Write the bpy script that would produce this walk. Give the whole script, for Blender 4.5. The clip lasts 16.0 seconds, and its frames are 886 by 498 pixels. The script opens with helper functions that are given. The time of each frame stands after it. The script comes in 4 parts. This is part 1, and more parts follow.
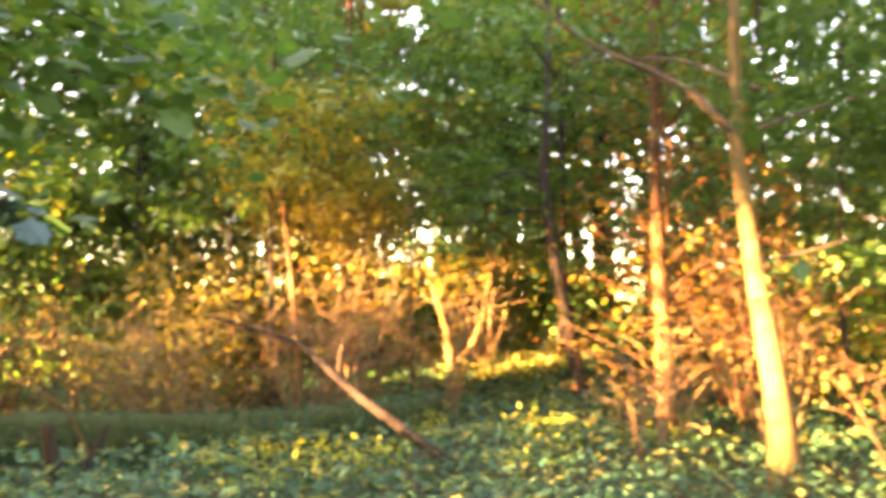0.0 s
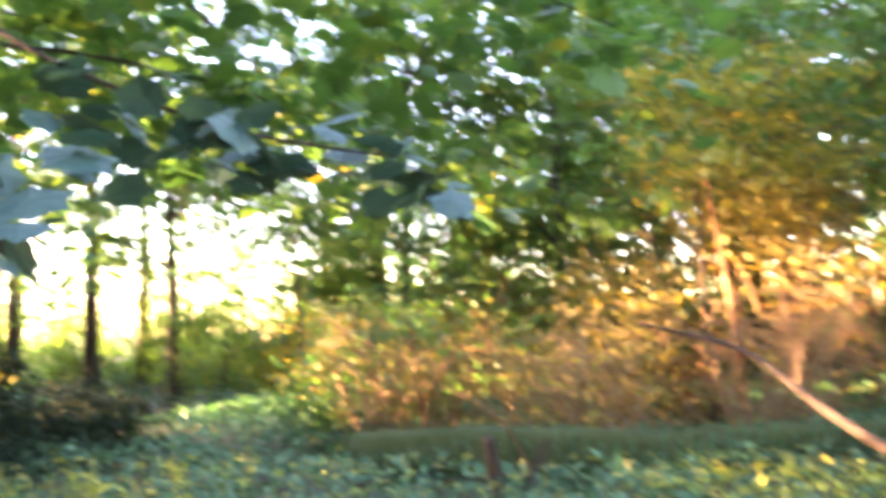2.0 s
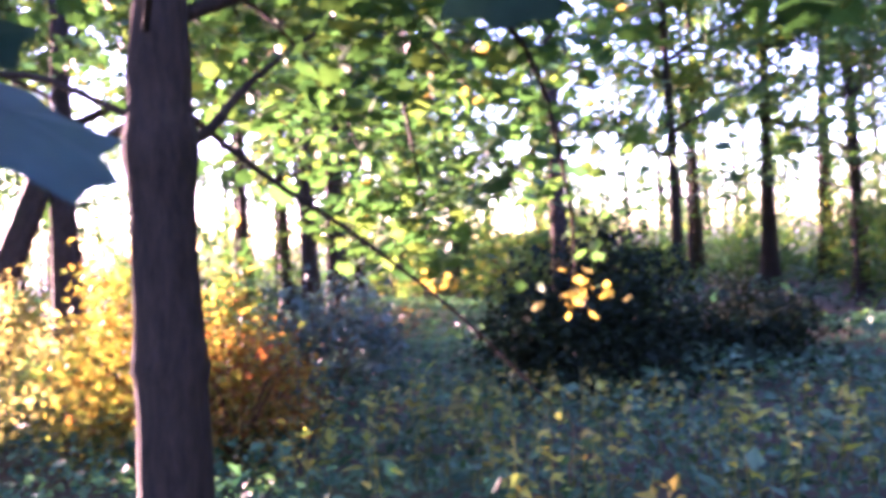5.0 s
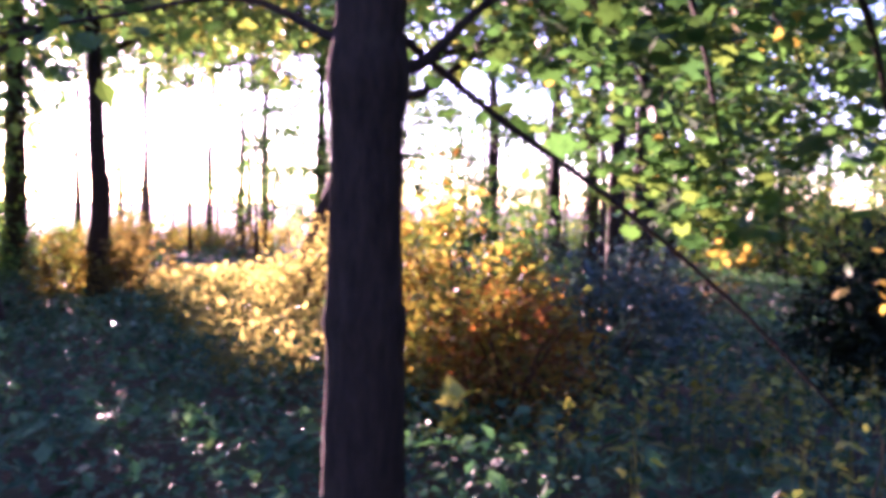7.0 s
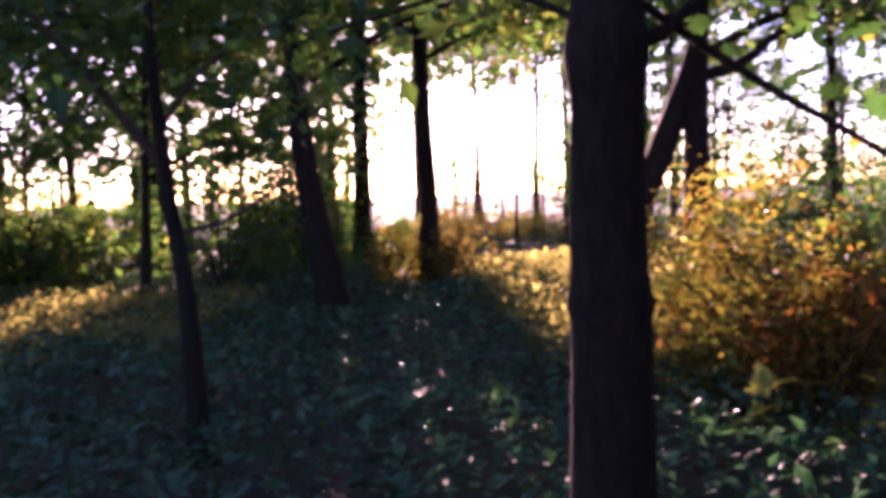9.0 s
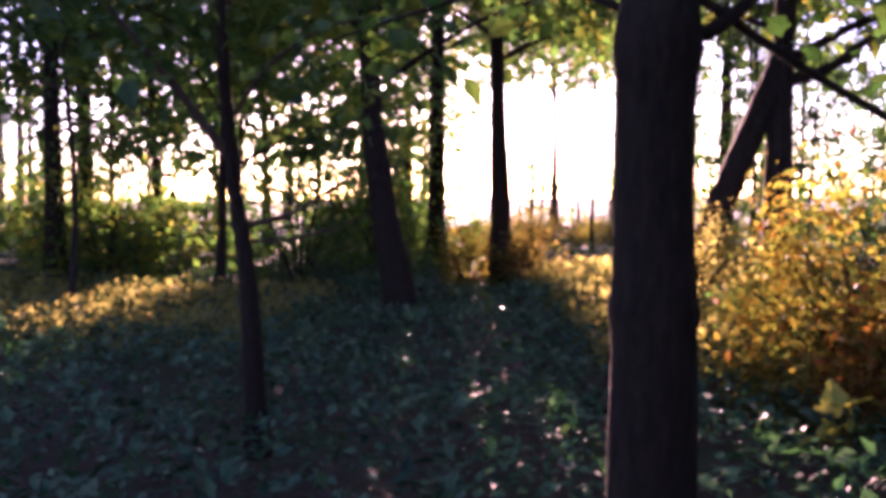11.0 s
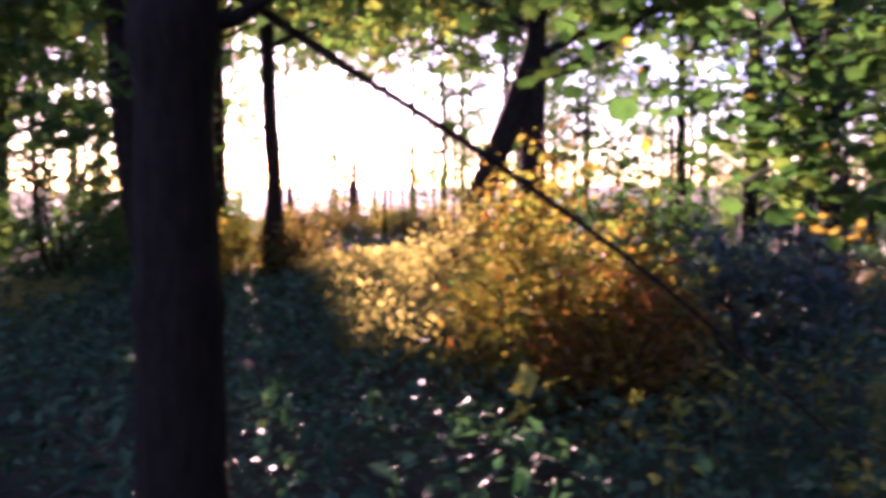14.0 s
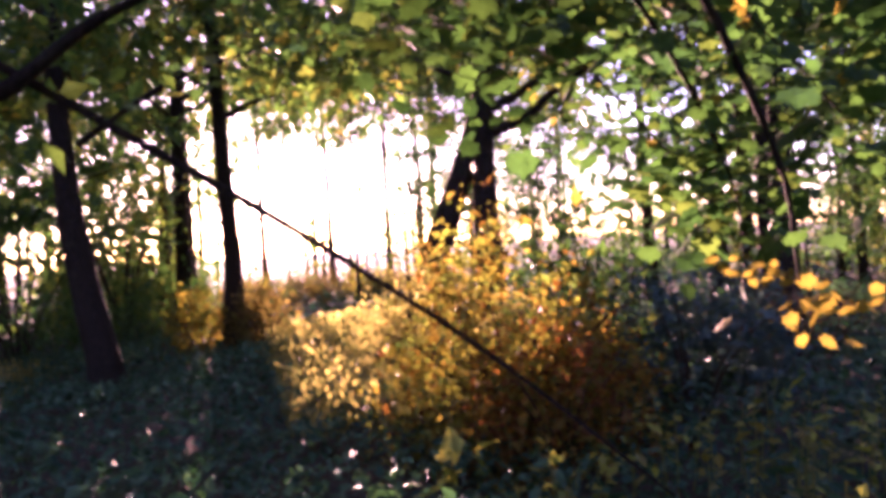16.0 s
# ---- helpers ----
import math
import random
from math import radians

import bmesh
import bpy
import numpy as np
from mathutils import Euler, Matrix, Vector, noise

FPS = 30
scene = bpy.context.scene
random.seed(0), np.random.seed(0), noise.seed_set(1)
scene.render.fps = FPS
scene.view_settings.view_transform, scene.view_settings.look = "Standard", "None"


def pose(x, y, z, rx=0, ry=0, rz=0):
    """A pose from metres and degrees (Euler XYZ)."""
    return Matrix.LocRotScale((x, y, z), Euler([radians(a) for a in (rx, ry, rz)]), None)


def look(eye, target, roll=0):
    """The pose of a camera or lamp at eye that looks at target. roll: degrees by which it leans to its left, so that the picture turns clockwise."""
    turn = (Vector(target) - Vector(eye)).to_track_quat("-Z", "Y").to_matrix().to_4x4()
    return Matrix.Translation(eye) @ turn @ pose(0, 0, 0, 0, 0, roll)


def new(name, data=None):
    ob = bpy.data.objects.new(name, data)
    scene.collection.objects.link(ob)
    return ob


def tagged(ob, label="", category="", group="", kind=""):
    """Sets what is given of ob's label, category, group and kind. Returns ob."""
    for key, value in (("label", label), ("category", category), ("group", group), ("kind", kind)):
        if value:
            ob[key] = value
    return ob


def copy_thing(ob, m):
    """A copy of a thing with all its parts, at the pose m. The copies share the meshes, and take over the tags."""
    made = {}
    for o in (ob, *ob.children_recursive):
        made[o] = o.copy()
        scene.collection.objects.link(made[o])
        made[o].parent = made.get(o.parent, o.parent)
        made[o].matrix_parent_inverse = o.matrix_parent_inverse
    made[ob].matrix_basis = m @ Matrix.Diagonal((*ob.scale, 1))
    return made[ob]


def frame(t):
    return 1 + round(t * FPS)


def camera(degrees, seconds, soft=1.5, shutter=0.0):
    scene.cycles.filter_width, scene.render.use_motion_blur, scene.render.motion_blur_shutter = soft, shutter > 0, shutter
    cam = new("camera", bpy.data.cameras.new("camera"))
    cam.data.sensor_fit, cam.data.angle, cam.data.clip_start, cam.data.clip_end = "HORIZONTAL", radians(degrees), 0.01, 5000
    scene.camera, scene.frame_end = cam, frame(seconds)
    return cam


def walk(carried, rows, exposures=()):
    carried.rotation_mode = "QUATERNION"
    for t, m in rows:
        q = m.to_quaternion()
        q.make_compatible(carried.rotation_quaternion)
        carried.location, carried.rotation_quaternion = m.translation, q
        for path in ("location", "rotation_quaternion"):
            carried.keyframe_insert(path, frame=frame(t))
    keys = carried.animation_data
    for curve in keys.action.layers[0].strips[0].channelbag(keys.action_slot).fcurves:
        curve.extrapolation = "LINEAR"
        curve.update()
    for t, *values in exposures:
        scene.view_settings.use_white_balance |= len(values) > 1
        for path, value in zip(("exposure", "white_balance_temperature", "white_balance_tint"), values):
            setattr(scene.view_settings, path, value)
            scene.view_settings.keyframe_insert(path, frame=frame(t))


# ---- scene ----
cam = camera(53.5, 16.0, soft=4.6, shutter=0.6)

# seconds, eye (x, y, z), heading to the left of +y, upward tilt, lean
PATH = [
    (0, -2.562, -0.493, 1.517, -111.46, 3.85, 0.43),
    (0.5, -2.314, -0.485, 1.512, -106.74, 3.48, -0.20),
    (1, -2.097, -0.445, 1.511, -102.50, 3.58, -2.52),
    (1.5, -1.938, -0.429, 1.495, -95.56, 1.95, -2.68),
    (2, -1.752, -0.462, 1.463, -84.96, 4.91, -1.84),
    (2.5, -1.573, -0.501, 1.418, -72.57, 9.63, 0.10),
    (3, -1.376, -0.505, 1.415, -64.31, 8.11, 0.33),
    (3.2, -1.340, -0.485, 1.421, -60.80, 7.52, -0.32),
    (5.5, -0.438, -0.092, 1.558, -36.91, -1.80, -1.69),
    (6, -0.354, -0.038, 1.520, -29.96, -2.33, -0.15),
    (6.5, -0.249, 0.027, 1.512, -22.90, -2.67, 0.17),
    (7, -0.193, 0.040, 1.520, -21.37, -2.80, 0.81),
    (7.5, -0.125, 0.009, 1.503, -14.82, -0.86, -0.08),
    (8, -0.046, -0.004, 1.516, -7.99, -2.14, -1.01),
    (8.5, -0.014, 0.003, 1.512, -3.34, -3.14, -2.26),
    (9, 0.000, 0.000, 1.503, -0.00, -3.52, -1.92),
    (9.5, 0.002, -0.001, 1.506, 3.28, -4.01, -1.60),
    (12, 0.222, 0.125, 1.479, 5.05, -1.05, -0.06),
    (12.5, 0.308, 0.150, 1.498, 1.96, 0.17, 0.44),
    (13, 0.404, 0.151, 1.501, -1.42, -1.56, -0.12),
    (13.5, 0.593, 0.145, 1.496, -3.14, -3.26, -0.31),
    (14, 0.697, 0.094, 1.494, -7.12, -4.06, -0.36),
    (14.5, 0.815, 0.096, 1.482, -11.38, -3.64, -0.17),
    (15, 0.909, 0.102, 1.484, -10.76, -2.14, 0.17),
    (15.5, 1.012, 0.129, 1.488, -9.73, -1.98, -1.83),
    (16, 1.107, 0.163, 1.494, -8.06, -0.26, -3.66),
]


def aim(x, y, z, yaw, pitch, roll):
    a, b = radians(yaw), radians(pitch)
    way = Vector((-math.sin(a) * math.cos(b), math.cos(a) * math.cos(b), math.sin(b)))
    return look((x, y, z), Vector((x, y, z)) + way, roll)


walk(cam, [(r[0], aim(*r[1:])) for r in PATH],
     exposures=[(0, 6.15, 11000, 42), (1.5, 6.45, 8900, 42), (2.3, 6.3, 7300, 50), (3.2, 5.85, 6400, 64), (5.5, 5.0, 5450, 88), (7, 4.0, 5400, 90),
                (9, 3.0, 5600, 85), (12.5, 3.45, 5850, 88), (14, 3.15, 5600, 86), (15, 3.45, 5650, 92), (16, 3.3, 5950, 94)])

# ---- sky and sun: an evening sun just above the field beyond the wood ----
SUN_AZ, SUN_EL = -5.3, 4.4          # degrees to the right of +y, degrees up
world = bpy.data.worlds.new("evening_sky")
scene.world = world
world.use_nodes = True
wn = world.node_tree.nodes
sky = wn.new("ShaderNodeTexSky")
sky.sky_type = "NISHITA"
sky.sun_disc = False
sky.sun_elevation = radians(SUN_EL)
sky.sun_rotation = radians(SUN_AZ)
sky.air_density, sky.dust_density, sky.ozone_density = 0.8, 0.4, 1.5
world.node_tree.links.new(sky.outputs["Color"], wn["Background"].inputs["Color"])
wn["Background"].inputs["Strength"].default_value = 0.12

sun_way = Vector((math.sin(radians(SUN_AZ)) * math.cos(radians(SUN_EL)),
                  math.cos(radians(SUN_AZ)) * math.cos(radians(SUN_EL)), math.sin(radians(SUN_EL))))
sun_data = bpy.data.lights.new("sun", "SUN")
sun_data.energy, sun_data.angle, sun_data.color = 5.0, radians(0.6), (1.0, 0.73, 0.40)
sun = new("sun", sun_data)
sun.matrix_world = look(sun_way * 60, (0, 0, 0))


# ---- materials ----
def leaf_material(name, colours, glow, through_leaf=0.45, rough=0.5):
    """Thin leaves: colours are spread leaf by leaf; glow tints the light that comes through."""
    m = bpy.data.materials.new(name)
    m.use_nodes = True
    n, l = m.node_tree.nodes, m.node_tree.links
    n.clear()
    out = n.new("ShaderNodeOutputMaterial")
    geo = n.new("ShaderNodeNewGeometry")
    ramp = n.new("ShaderNodeValToRGB")
    el = ramp.color_ramp.elements
    while len(el) < len(colours):
        el.new(0.5)
    for i, c in enumerate(colours):
        el[i].position = i / max(1, len(colours) - 1)
        el[i].color = (*c, 1)
    l.new(geo.outputs["Random Per Island"], ramp.inputs[0])
    tex = n.new("ShaderNodeTexNoise")
    tex.inputs["Scale"].default_value = 55
    tex.inputs["Detail"].default_value = 3
    coord = n.new("ShaderNodeTexCoord")
    l.new(coord.outputs["Object"], tex.inputs["Vector"])
    spot = n.new("ShaderNodeMapRange")
    spot.inputs["To Min"].default_value, spot.inputs["To Max"].default_value = 0.65, 1.3
    l.new(tex.outputs["Fac"], spot.inputs["Value"])
    mul = n.new("ShaderNodeVectorMath")
    mul.operation = "SCALE"
    l.new(ramp.outputs["Color"], mul.inputs[0])
    l.new(spot.outputs["Result"], mul.inputs["Scale"])
    skin = n.new("ShaderNodeBsdfPrincipled")
    skin.inputs["Roughness"].default_value = rough
    skin.inputs["Specular IOR Level"].default_value = 0.25 if rough < 0.7 else 0.06
    l.new(mul.outputs[0], skin.inputs["Base Color"])
    lit = n.new("ShaderNodeVectorMath")
    lit.operation = "MULTIPLY"
    lit.inputs[1].default_value = glow
    l.new(mul.outputs[0], lit.inputs[0])
    trans = n.new("ShaderNodeBsdfTranslucent")
    l.new(lit.outputs[0], trans.inputs["Color"])
    mix = n.new("ShaderNodeMixShader")
    mix.inputs[0].default_value = through_leaf
    l.new(skin.outputs[0], mix.inputs[1])
    l.new(trans.outputs[0], mix.inputs[2])
    l.new(mix.outputs[0], out.inputs["Surface"])
    return m


def rough_material(name, dark, light, scale=6.0, stretch=(1, 1, 1), rough=0.9, bump=0.6, moss=None, moss_from=0.58):
    """Bark, soil, dead wood: two scales of noise in colour and relief, with patches of moss or algae."""
    m = bpy.data.materials.new(name)
    m.use_nodes = True
    n, l = m.node_tree.nodes, m.node_tree.links
    skin = n["Principled BSDF"]
    skin.inputs["Roughness"].default_value = rough
    skin.inputs["Specular IOR Level"].default_value = 0.2
    coord = n.new("ShaderNodeTexCoord")
    mapping = n.new("ShaderNodeMapping")
    mapping.inputs["Scale"].default_value = stretch
    l.new(coord.outputs["Object"], mapping.inputs["Vector"])
    fine = n.new("ShaderNodeTexNoise")
    fine.inputs["Scale"].default_value, fine.inputs["Detail"].default_value = scale * 6, 8
    fine.inputs["Roughness"].default_value = 0.7
    l.new(mapping.outputs[0], fine.inputs["Vector"])
    broad = n.new("ShaderNodeTexNoise")
    broad.inputs["Scale"].default_value, broad.inputs["Detail"].default_value = scale * 0.7, 4
    l.new(coord.outputs["Object"], broad.inputs["Vector"])
    ramp = n.new("ShaderNodeValToRGB")
    ramp.color_ramp.elements[0].position, ramp.color_ramp.elements[1].position = 0.3, 0.72
    ramp.color_ramp.elements[0].color, ramp.color_ramp.elements[1].color = (*dark, 1), (*light, 1)
    l.new(fine.outputs["Fac"], ramp.inputs[0])
    last = ramp.outputs["Color"]
    if moss:
        edge = n.new("ShaderNodeValToRGB")
        edge.color_ramp.elements[0].position, edge.color_ramp.elements[1].position = moss_from, moss_from + 0.12
        l.new(broad.outputs["Fac"], edge.inputs[0])
        mix = n.new("ShaderNodeMix")
        mix.data_type = "RGBA"
        l.new(edge.outputs["Color"], mix.inputs["Factor"])
        l.new(last, mix.inputs["A"])
        mix.inputs["B"].default_value = (*moss, 1)
        last = mix.outputs["Result"]
    l.new(last, skin.inputs["Base Color"])
    rel = n.new("ShaderNodeBump")
    rel.inputs["Strength"].default_value, rel.inputs["Distance"].default_value = bump, 0.02
    l.new(fine.outputs["Fac"], rel.inputs["Height"])
    l.new(rel.outputs[0], skin.inputs["Normal"])
    return m


SOIL = rough_material("leaf_litter_soil", (0.03, 0.022, 0.014), (0.10, 0.07, 0.04), 1.5, moss=(0.05, 0.07, 0.025), moss_from=0.5)
BARK = rough_material("maple_bark", (0.011, 0.0075, 0.005), (0.042, 0.029, 0.019), 9, (1, 1, 0.22), moss=(0.036, 0.03, 0.017), moss_from=0.6)
BARK_PALE = rough_material("pale_bark", (0.07, 0.042, 0.016), (0.20, 0.13, 0.05), 8, (1, 1, 0.3), moss=(0.16, 0.17, 0.08), moss_from=0.62)
BARK_DARK = rough_material("dark_bark", (0.013, 0.009, 0.007), (0.05, 0.036, 0.026), 7, (1, 1, 0.2), moss=(0.03, 0.034, 0.018))
BARK_RED = rough_material("reddish_bark", (0.04, 0.019, 0.010), (0.14, 0.064, 0.028), 7, (1, 1, 0.25), moss=(0.09, 0.09, 0.035))
TWIG = rough_material("twig_bark", (0.04, 0.028, 0.02), (0.13, 0.09, 0.06), 14, bump=0.3)
DEAD = rough_material("dead_wood", (0.07, 0.042, 0.02), (0.25, 0.16, 0.08), 10, (1, 1, 1), bump=0.5)
MOSS = rough_material("mossy_log", (0.018, 0.028, 0.010), (0.065, 0.085, 0.028), 8, bump=1.0, moss=(0.10, 0.075, 0.045), moss_from=0.62)

GREEN = [(0.032, 0.095, 0.034), (0.045, 0.12, 0.038), (0.062, 0.145, 0.04), (0.11, 0.16, 0.036)]
L_MAPLE = leaf_material("maple_leaf", GREEN, (1.1, 1.25, 0.55), 0.45, 0.5)
# shaded copy of the maple leaf: shade and sky blue put into the colour
L_MAPLE_SHADED = leaf_material("maple_leaf_shade", [(0.014, 0.048, 0.048), (0.022, 0.062, 0.056), (0.03, 0.075, 0.058)], (1.2, 1.5, 0.9), 0.2, 0.5)
L_YELLOW = leaf_material("yellow_leaf", [(0.17, 0.16, 0.03), (0.27, 0.22, 0.04), (0.20, 0.21, 0.04)], (1.35, 1.25, 0.55), 0.45, 0.55)
# weed leaves brightened in colour in place of the sun that misses them
L_WEED = leaf_material("sunny_weed_leaf", [(0.22, 0.30, 0.05), (0.34, 0.36, 0.06), (0.40, 0.36, 0.07)], (1.2, 1.3, 0.6), 0.4, 0.5)
L_ORANGE = leaf_material("copper_leaf", [(0.12, 0.05, 0.016), (0.20, 0.13, 0.026), (0.27, 0.22, 0.04), (0.22, 0.23, 0.05), (0.10, 0.14, 0.035)], (1.6, 1.75, 0.6), 0.42, 0.6)
L_COPPER = leaf_material("coppery_brown_leaf", [(0.11, 0.04, 0.014), (0.20, 0.08, 0.02), (0.27, 0.14, 0.03), (0.28, 0.21, 0.04)], (1.8, 1.6, 0.6), 0.42, 0.6)
L_HERB = leaf_material("herb_leaf", [(0.010, 0.048, 0.024), (0.02, 0.08, 0.04), (0.034, 0.11, 0.052), (0.052, 0.14, 0.066), (0.09, 0.18, 0.09)], (1.5, 1.6, 0.8), 0.22, 0.52)
# pale tone and strong glow stand in for sunlight on grass and leaves
L_SUN_PALE = leaf_material("tall_grass", [(0.11, 0.13, 0.045), (0.18, 0.18, 0.065), (0.24, 0.22, 0.085)], (2.5, 2.35, 1.3), 0.55, 0.6)
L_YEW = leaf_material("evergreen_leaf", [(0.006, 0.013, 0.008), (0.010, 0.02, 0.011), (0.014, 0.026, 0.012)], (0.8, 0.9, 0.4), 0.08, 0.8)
L_GREY = leaf_material("greyish_leaf", [(0.028, 0.064, 0.05), (0.05, 0.10, 0.078), (0.08, 0.13, 0.11)], (1.1, 1.2, 1.0), 0.25, 0.52)
L_FAR = leaf_material("wood_leaf", [(0.03, 0.085, 0.032), (0.045, 0.115, 0.036), (0.07, 0.14, 0.036), (0.15, 0.16, 0.036)], (2.2, 2.1, 0.8), 0.5)
L_BROWN = leaf_material("browning_leaf", [(0.08, 0.065, 0.025), (0.13, 0.11, 0.035), (0.17, 0.14, 0.045), (0.09, 0.11, 0.032)], (1.6, 1.45, 0.7), 0.45, 0.6)

# ---- tools for building ----
rng = np.random.default_rng(7)
KITE = (np.array([(0, 0, 0), (0.30, 0.42, 0.07), (0, 1, -0.06), (-0.30, 0.42, 0.07)], float),
        np.array([(0, 1, 2), (0, 2, 3)]))
half = [(0.12, 0.0), (0.38, -0.06), (0.40, 0.16), (0.60, 0.36), (0.45, 0.52), (0.38, 0.74), (0.18, 0.74)]
ring = [(0, 0)] + half + [(0, 1.0)] + [(-x, y) for x, y in reversed(half)]
LOBED = (np.array([(0, 0.36, 0.05)] + [(x, y, -0.05 * abs(x)) for x, y in ring]),
         np.array([(0, i + 1, (i + 1) % len(ring) + 1) for i in range(len(ring))]))
BLADE = (np.array([(-0.02, 0, 0), (0.02, 0, 0), (0.0, 1, 0), (0.028, 0.55, 0.02)], float), np.array([(0, 1, 3), (0, 3, 2)]))


def ground_height(x, y):
    """Gently uneven floor, with a low bank behind the forked tree."""
    bank = 0.9 * np.exp(-(((x - 15.5) / 3.2) ** 2 + ((y + 10.0) / 3.0) ** 2))
    return (0.05 * np.sin(0.7 * x + 0.4) * np.sin(0.55 * y + 1.1) + 0.03 * np.sin(1.9 * x - y) + bank)


def gz(x, y):
    return float(ground_height(x, y))


def raw_mesh(name, verts, faces, mat, smooth=False):
    me = bpy.data.meshes.new(name)
    verts, faces = np.asarray(verts, np.float32), np.asarray(faces, np.int32)
    k = faces.shape[1]
    me.vertices.add(len(verts))
    me.vertices.foreach_set("co", verts.ravel())
    me.loops.add(faces.size)
    me.loops.foreach_set("vertex_index", faces.ravel())
    me.polygons.add(len(faces))
    me.polygons.foreach_set("loop_start", np.arange(0, faces.size, k, dtype=np.int32))
    me.polygons.foreach_set("use_smooth", np.full(len(faces), smooth))
    me.update(calc_edges=True)
    me.materials.append(mat)
    return me


def part(name, me, parent, label="", kind=""):
    ob = new(name, me)
    ob.parent = parent
    return tagged(ob, label, kind=kind)


def thing(name, x, y, z, label, category, group="", kind=""):
    ob = new(name)
    ob.empty_display_size = 0.2
    ob.matrix_basis = pose(x, y, z)
    return tagged(ob, label, category, group, kind)


WALKED = np.array([(-2.7, -0.5), (-1.35, -0.5), (-0.45, -0.08), (0.0, 0.0), (0.4, 0.15), (1.2, 0.17)])


def off_path(p, gap=0.33):
    """True where a place keeps clear of the line walked at head height."""
    keep = np.ones(len(p), bool)
    for a, b in zip(WALKED[:-1], WALKED[1:]):
        u = np.clip(((p[:, :2] - a) @ (b - a)) / ((b - a) @ (b - a)), 0, 1)
        d = np.hypot(np.hypot(*(p[:, :2] - a - u[:, None] * (b - a)).T), p[:, 2] - 1.5)
        keep &= d > gap
    return keep


def leaf_mesh(name, p, size, mat, shape=KITE, tilt=0.6, up=None, spread=0.35, origin=(0, 0, 0)):
    """Many leaves at the places p: each turned at random about the vertical and tipped by about tilt radians."""
    p = np.asarray(p, float)
    p = p[off_path(p + np.array(origin))]
    n = len(p)
    yaw = rng.uniform(0, 2 * np.pi, n)
    tip = rng.normal(0, tilt, n) if up is None else rng.normal(up, tilt, n)
    roll = rng.normal(0, tilt * 0.8, n)
    s = size * np.exp(rng.normal(0, spread, n))
    base, tris = shape
    cr, sr, ct, st, cy, sy = np.cos(roll), np.sin(roll), np.cos(tip), np.sin(tip), np.cos(yaw), np.sin(yaw)
    x, y, z = (base[:, i][None, :] * s[:, None] for i in range(3))
    x, z = x * cr[:, None] + z * sr[:, None], -x * sr[:, None] + z * cr[:, None]
    y, z = y * ct[:, None] - z * st[:, None], y * st[:, None] + z * ct[:, None]
    x, y = x * cy[:, None] - y * sy[:, None], x * sy[:, None] + y * cy[:, None]
    v = np.stack([x + p[:, :1], y + p[:, 1:2], z + p[:, 2:3]], -1).reshape(-1, 3)
    f = (tris[None] + (np.arange(n) * len(base))[:, None, None]).reshape(-1, 3)
    return raw_mesh(name, v, f, mat)


def smooth_line(points, steps=6):
    """A curve through the given points."""
    pts = [Vector(q) for q in points]
    pts = [pts[0] * 2 - pts[1]] + pts + [pts[-1] * 2 - pts[-2]]
    line = []
    for a, b, c, d in zip(pts, pts[1:], pts[2:], pts[3:]):
        for i in range(steps):
            t = i / steps
            line.append(0.5 * ((2 * b) + (c - a) * t + (2 * a - 5 * b + 4 * c - d) * t * t + (3 * b - a - 3 * c + d) * t ** 3))
    return line + [pts[-2]]


def tube_arrays(points, r0, r1, segs=8, steps=6, rough=0.05, bulges=(), flare=0.0, power=1.0):
    """A tapered, slightly knobbly limb along a curve; bulges are (share along, width, amount)."""
    line = smooth_line(points, steps)
    n = len(line)
    verts = []
    side = Vector((1, 0.13, 0.07))
    for i, q in enumerate(line):
        way = (line[min(i + 1, n - 1)] - line[max(i - 1, 0)]).normalized()
        a = way.cross(side)
        a = (a if a.length > 0.05 else way.cross(Vector((0, 1, 0)))).normalized()
        b = way.cross(a)
        u = i / (n - 1)
        r = r0 + (r1 - r0) * u ** power + flare * r0 * math.exp(-u * 16)
        for at, width, amount in bulges:
            r *= 1 + amount * math.exp(-((u - at) / width) ** 2)
        for k in range(segs):
            g = 2 * math.pi * k / segs
            w = r * (1 + rough * (noise.noise(q * 4 + Vector((k * 1.7, 0, 0))) + 0.5 * math.sin(3 * g + q.z * 2)))
            verts.append(q + (a * math.cos(g) + b * math.sin(g)) * w)
    faces = [(i * segs + k, i * segs + (k + 1) % segs, (i + 1) * segs + (k + 1) % segs, (i + 1) * segs + k)
             for i in range(n - 1) for k in range(segs)]
    tip = len(verts)
    verts.append(line[-1])
    faces += [((n - 1) * segs + k, (n - 1) * segs + (k + 1) % segs, tip, tip) for k in range(segs)]
    return verts, faces


def tubes(name, limbs, mat, **kw):
    """One mesh of one or more limbs, each (points, start radius, end radius)."""
    bm = bmesh.new()
    for points, r0, r1 in limbs:
        verts, faces = tube_arrays(points, r0, r1, **kw)
        vs = [bm.verts.new(v) for v in verts]
        for f in faces:
            ids = list(dict.fromkeys(f))
            face = bm.faces.new([vs[i] for i in ids])
            face.smooth = True
    me = bpy.data.meshes.new(name)
    bm.to_mesh(me)
    bm.free()
    me.materials.append(mat)
    return me


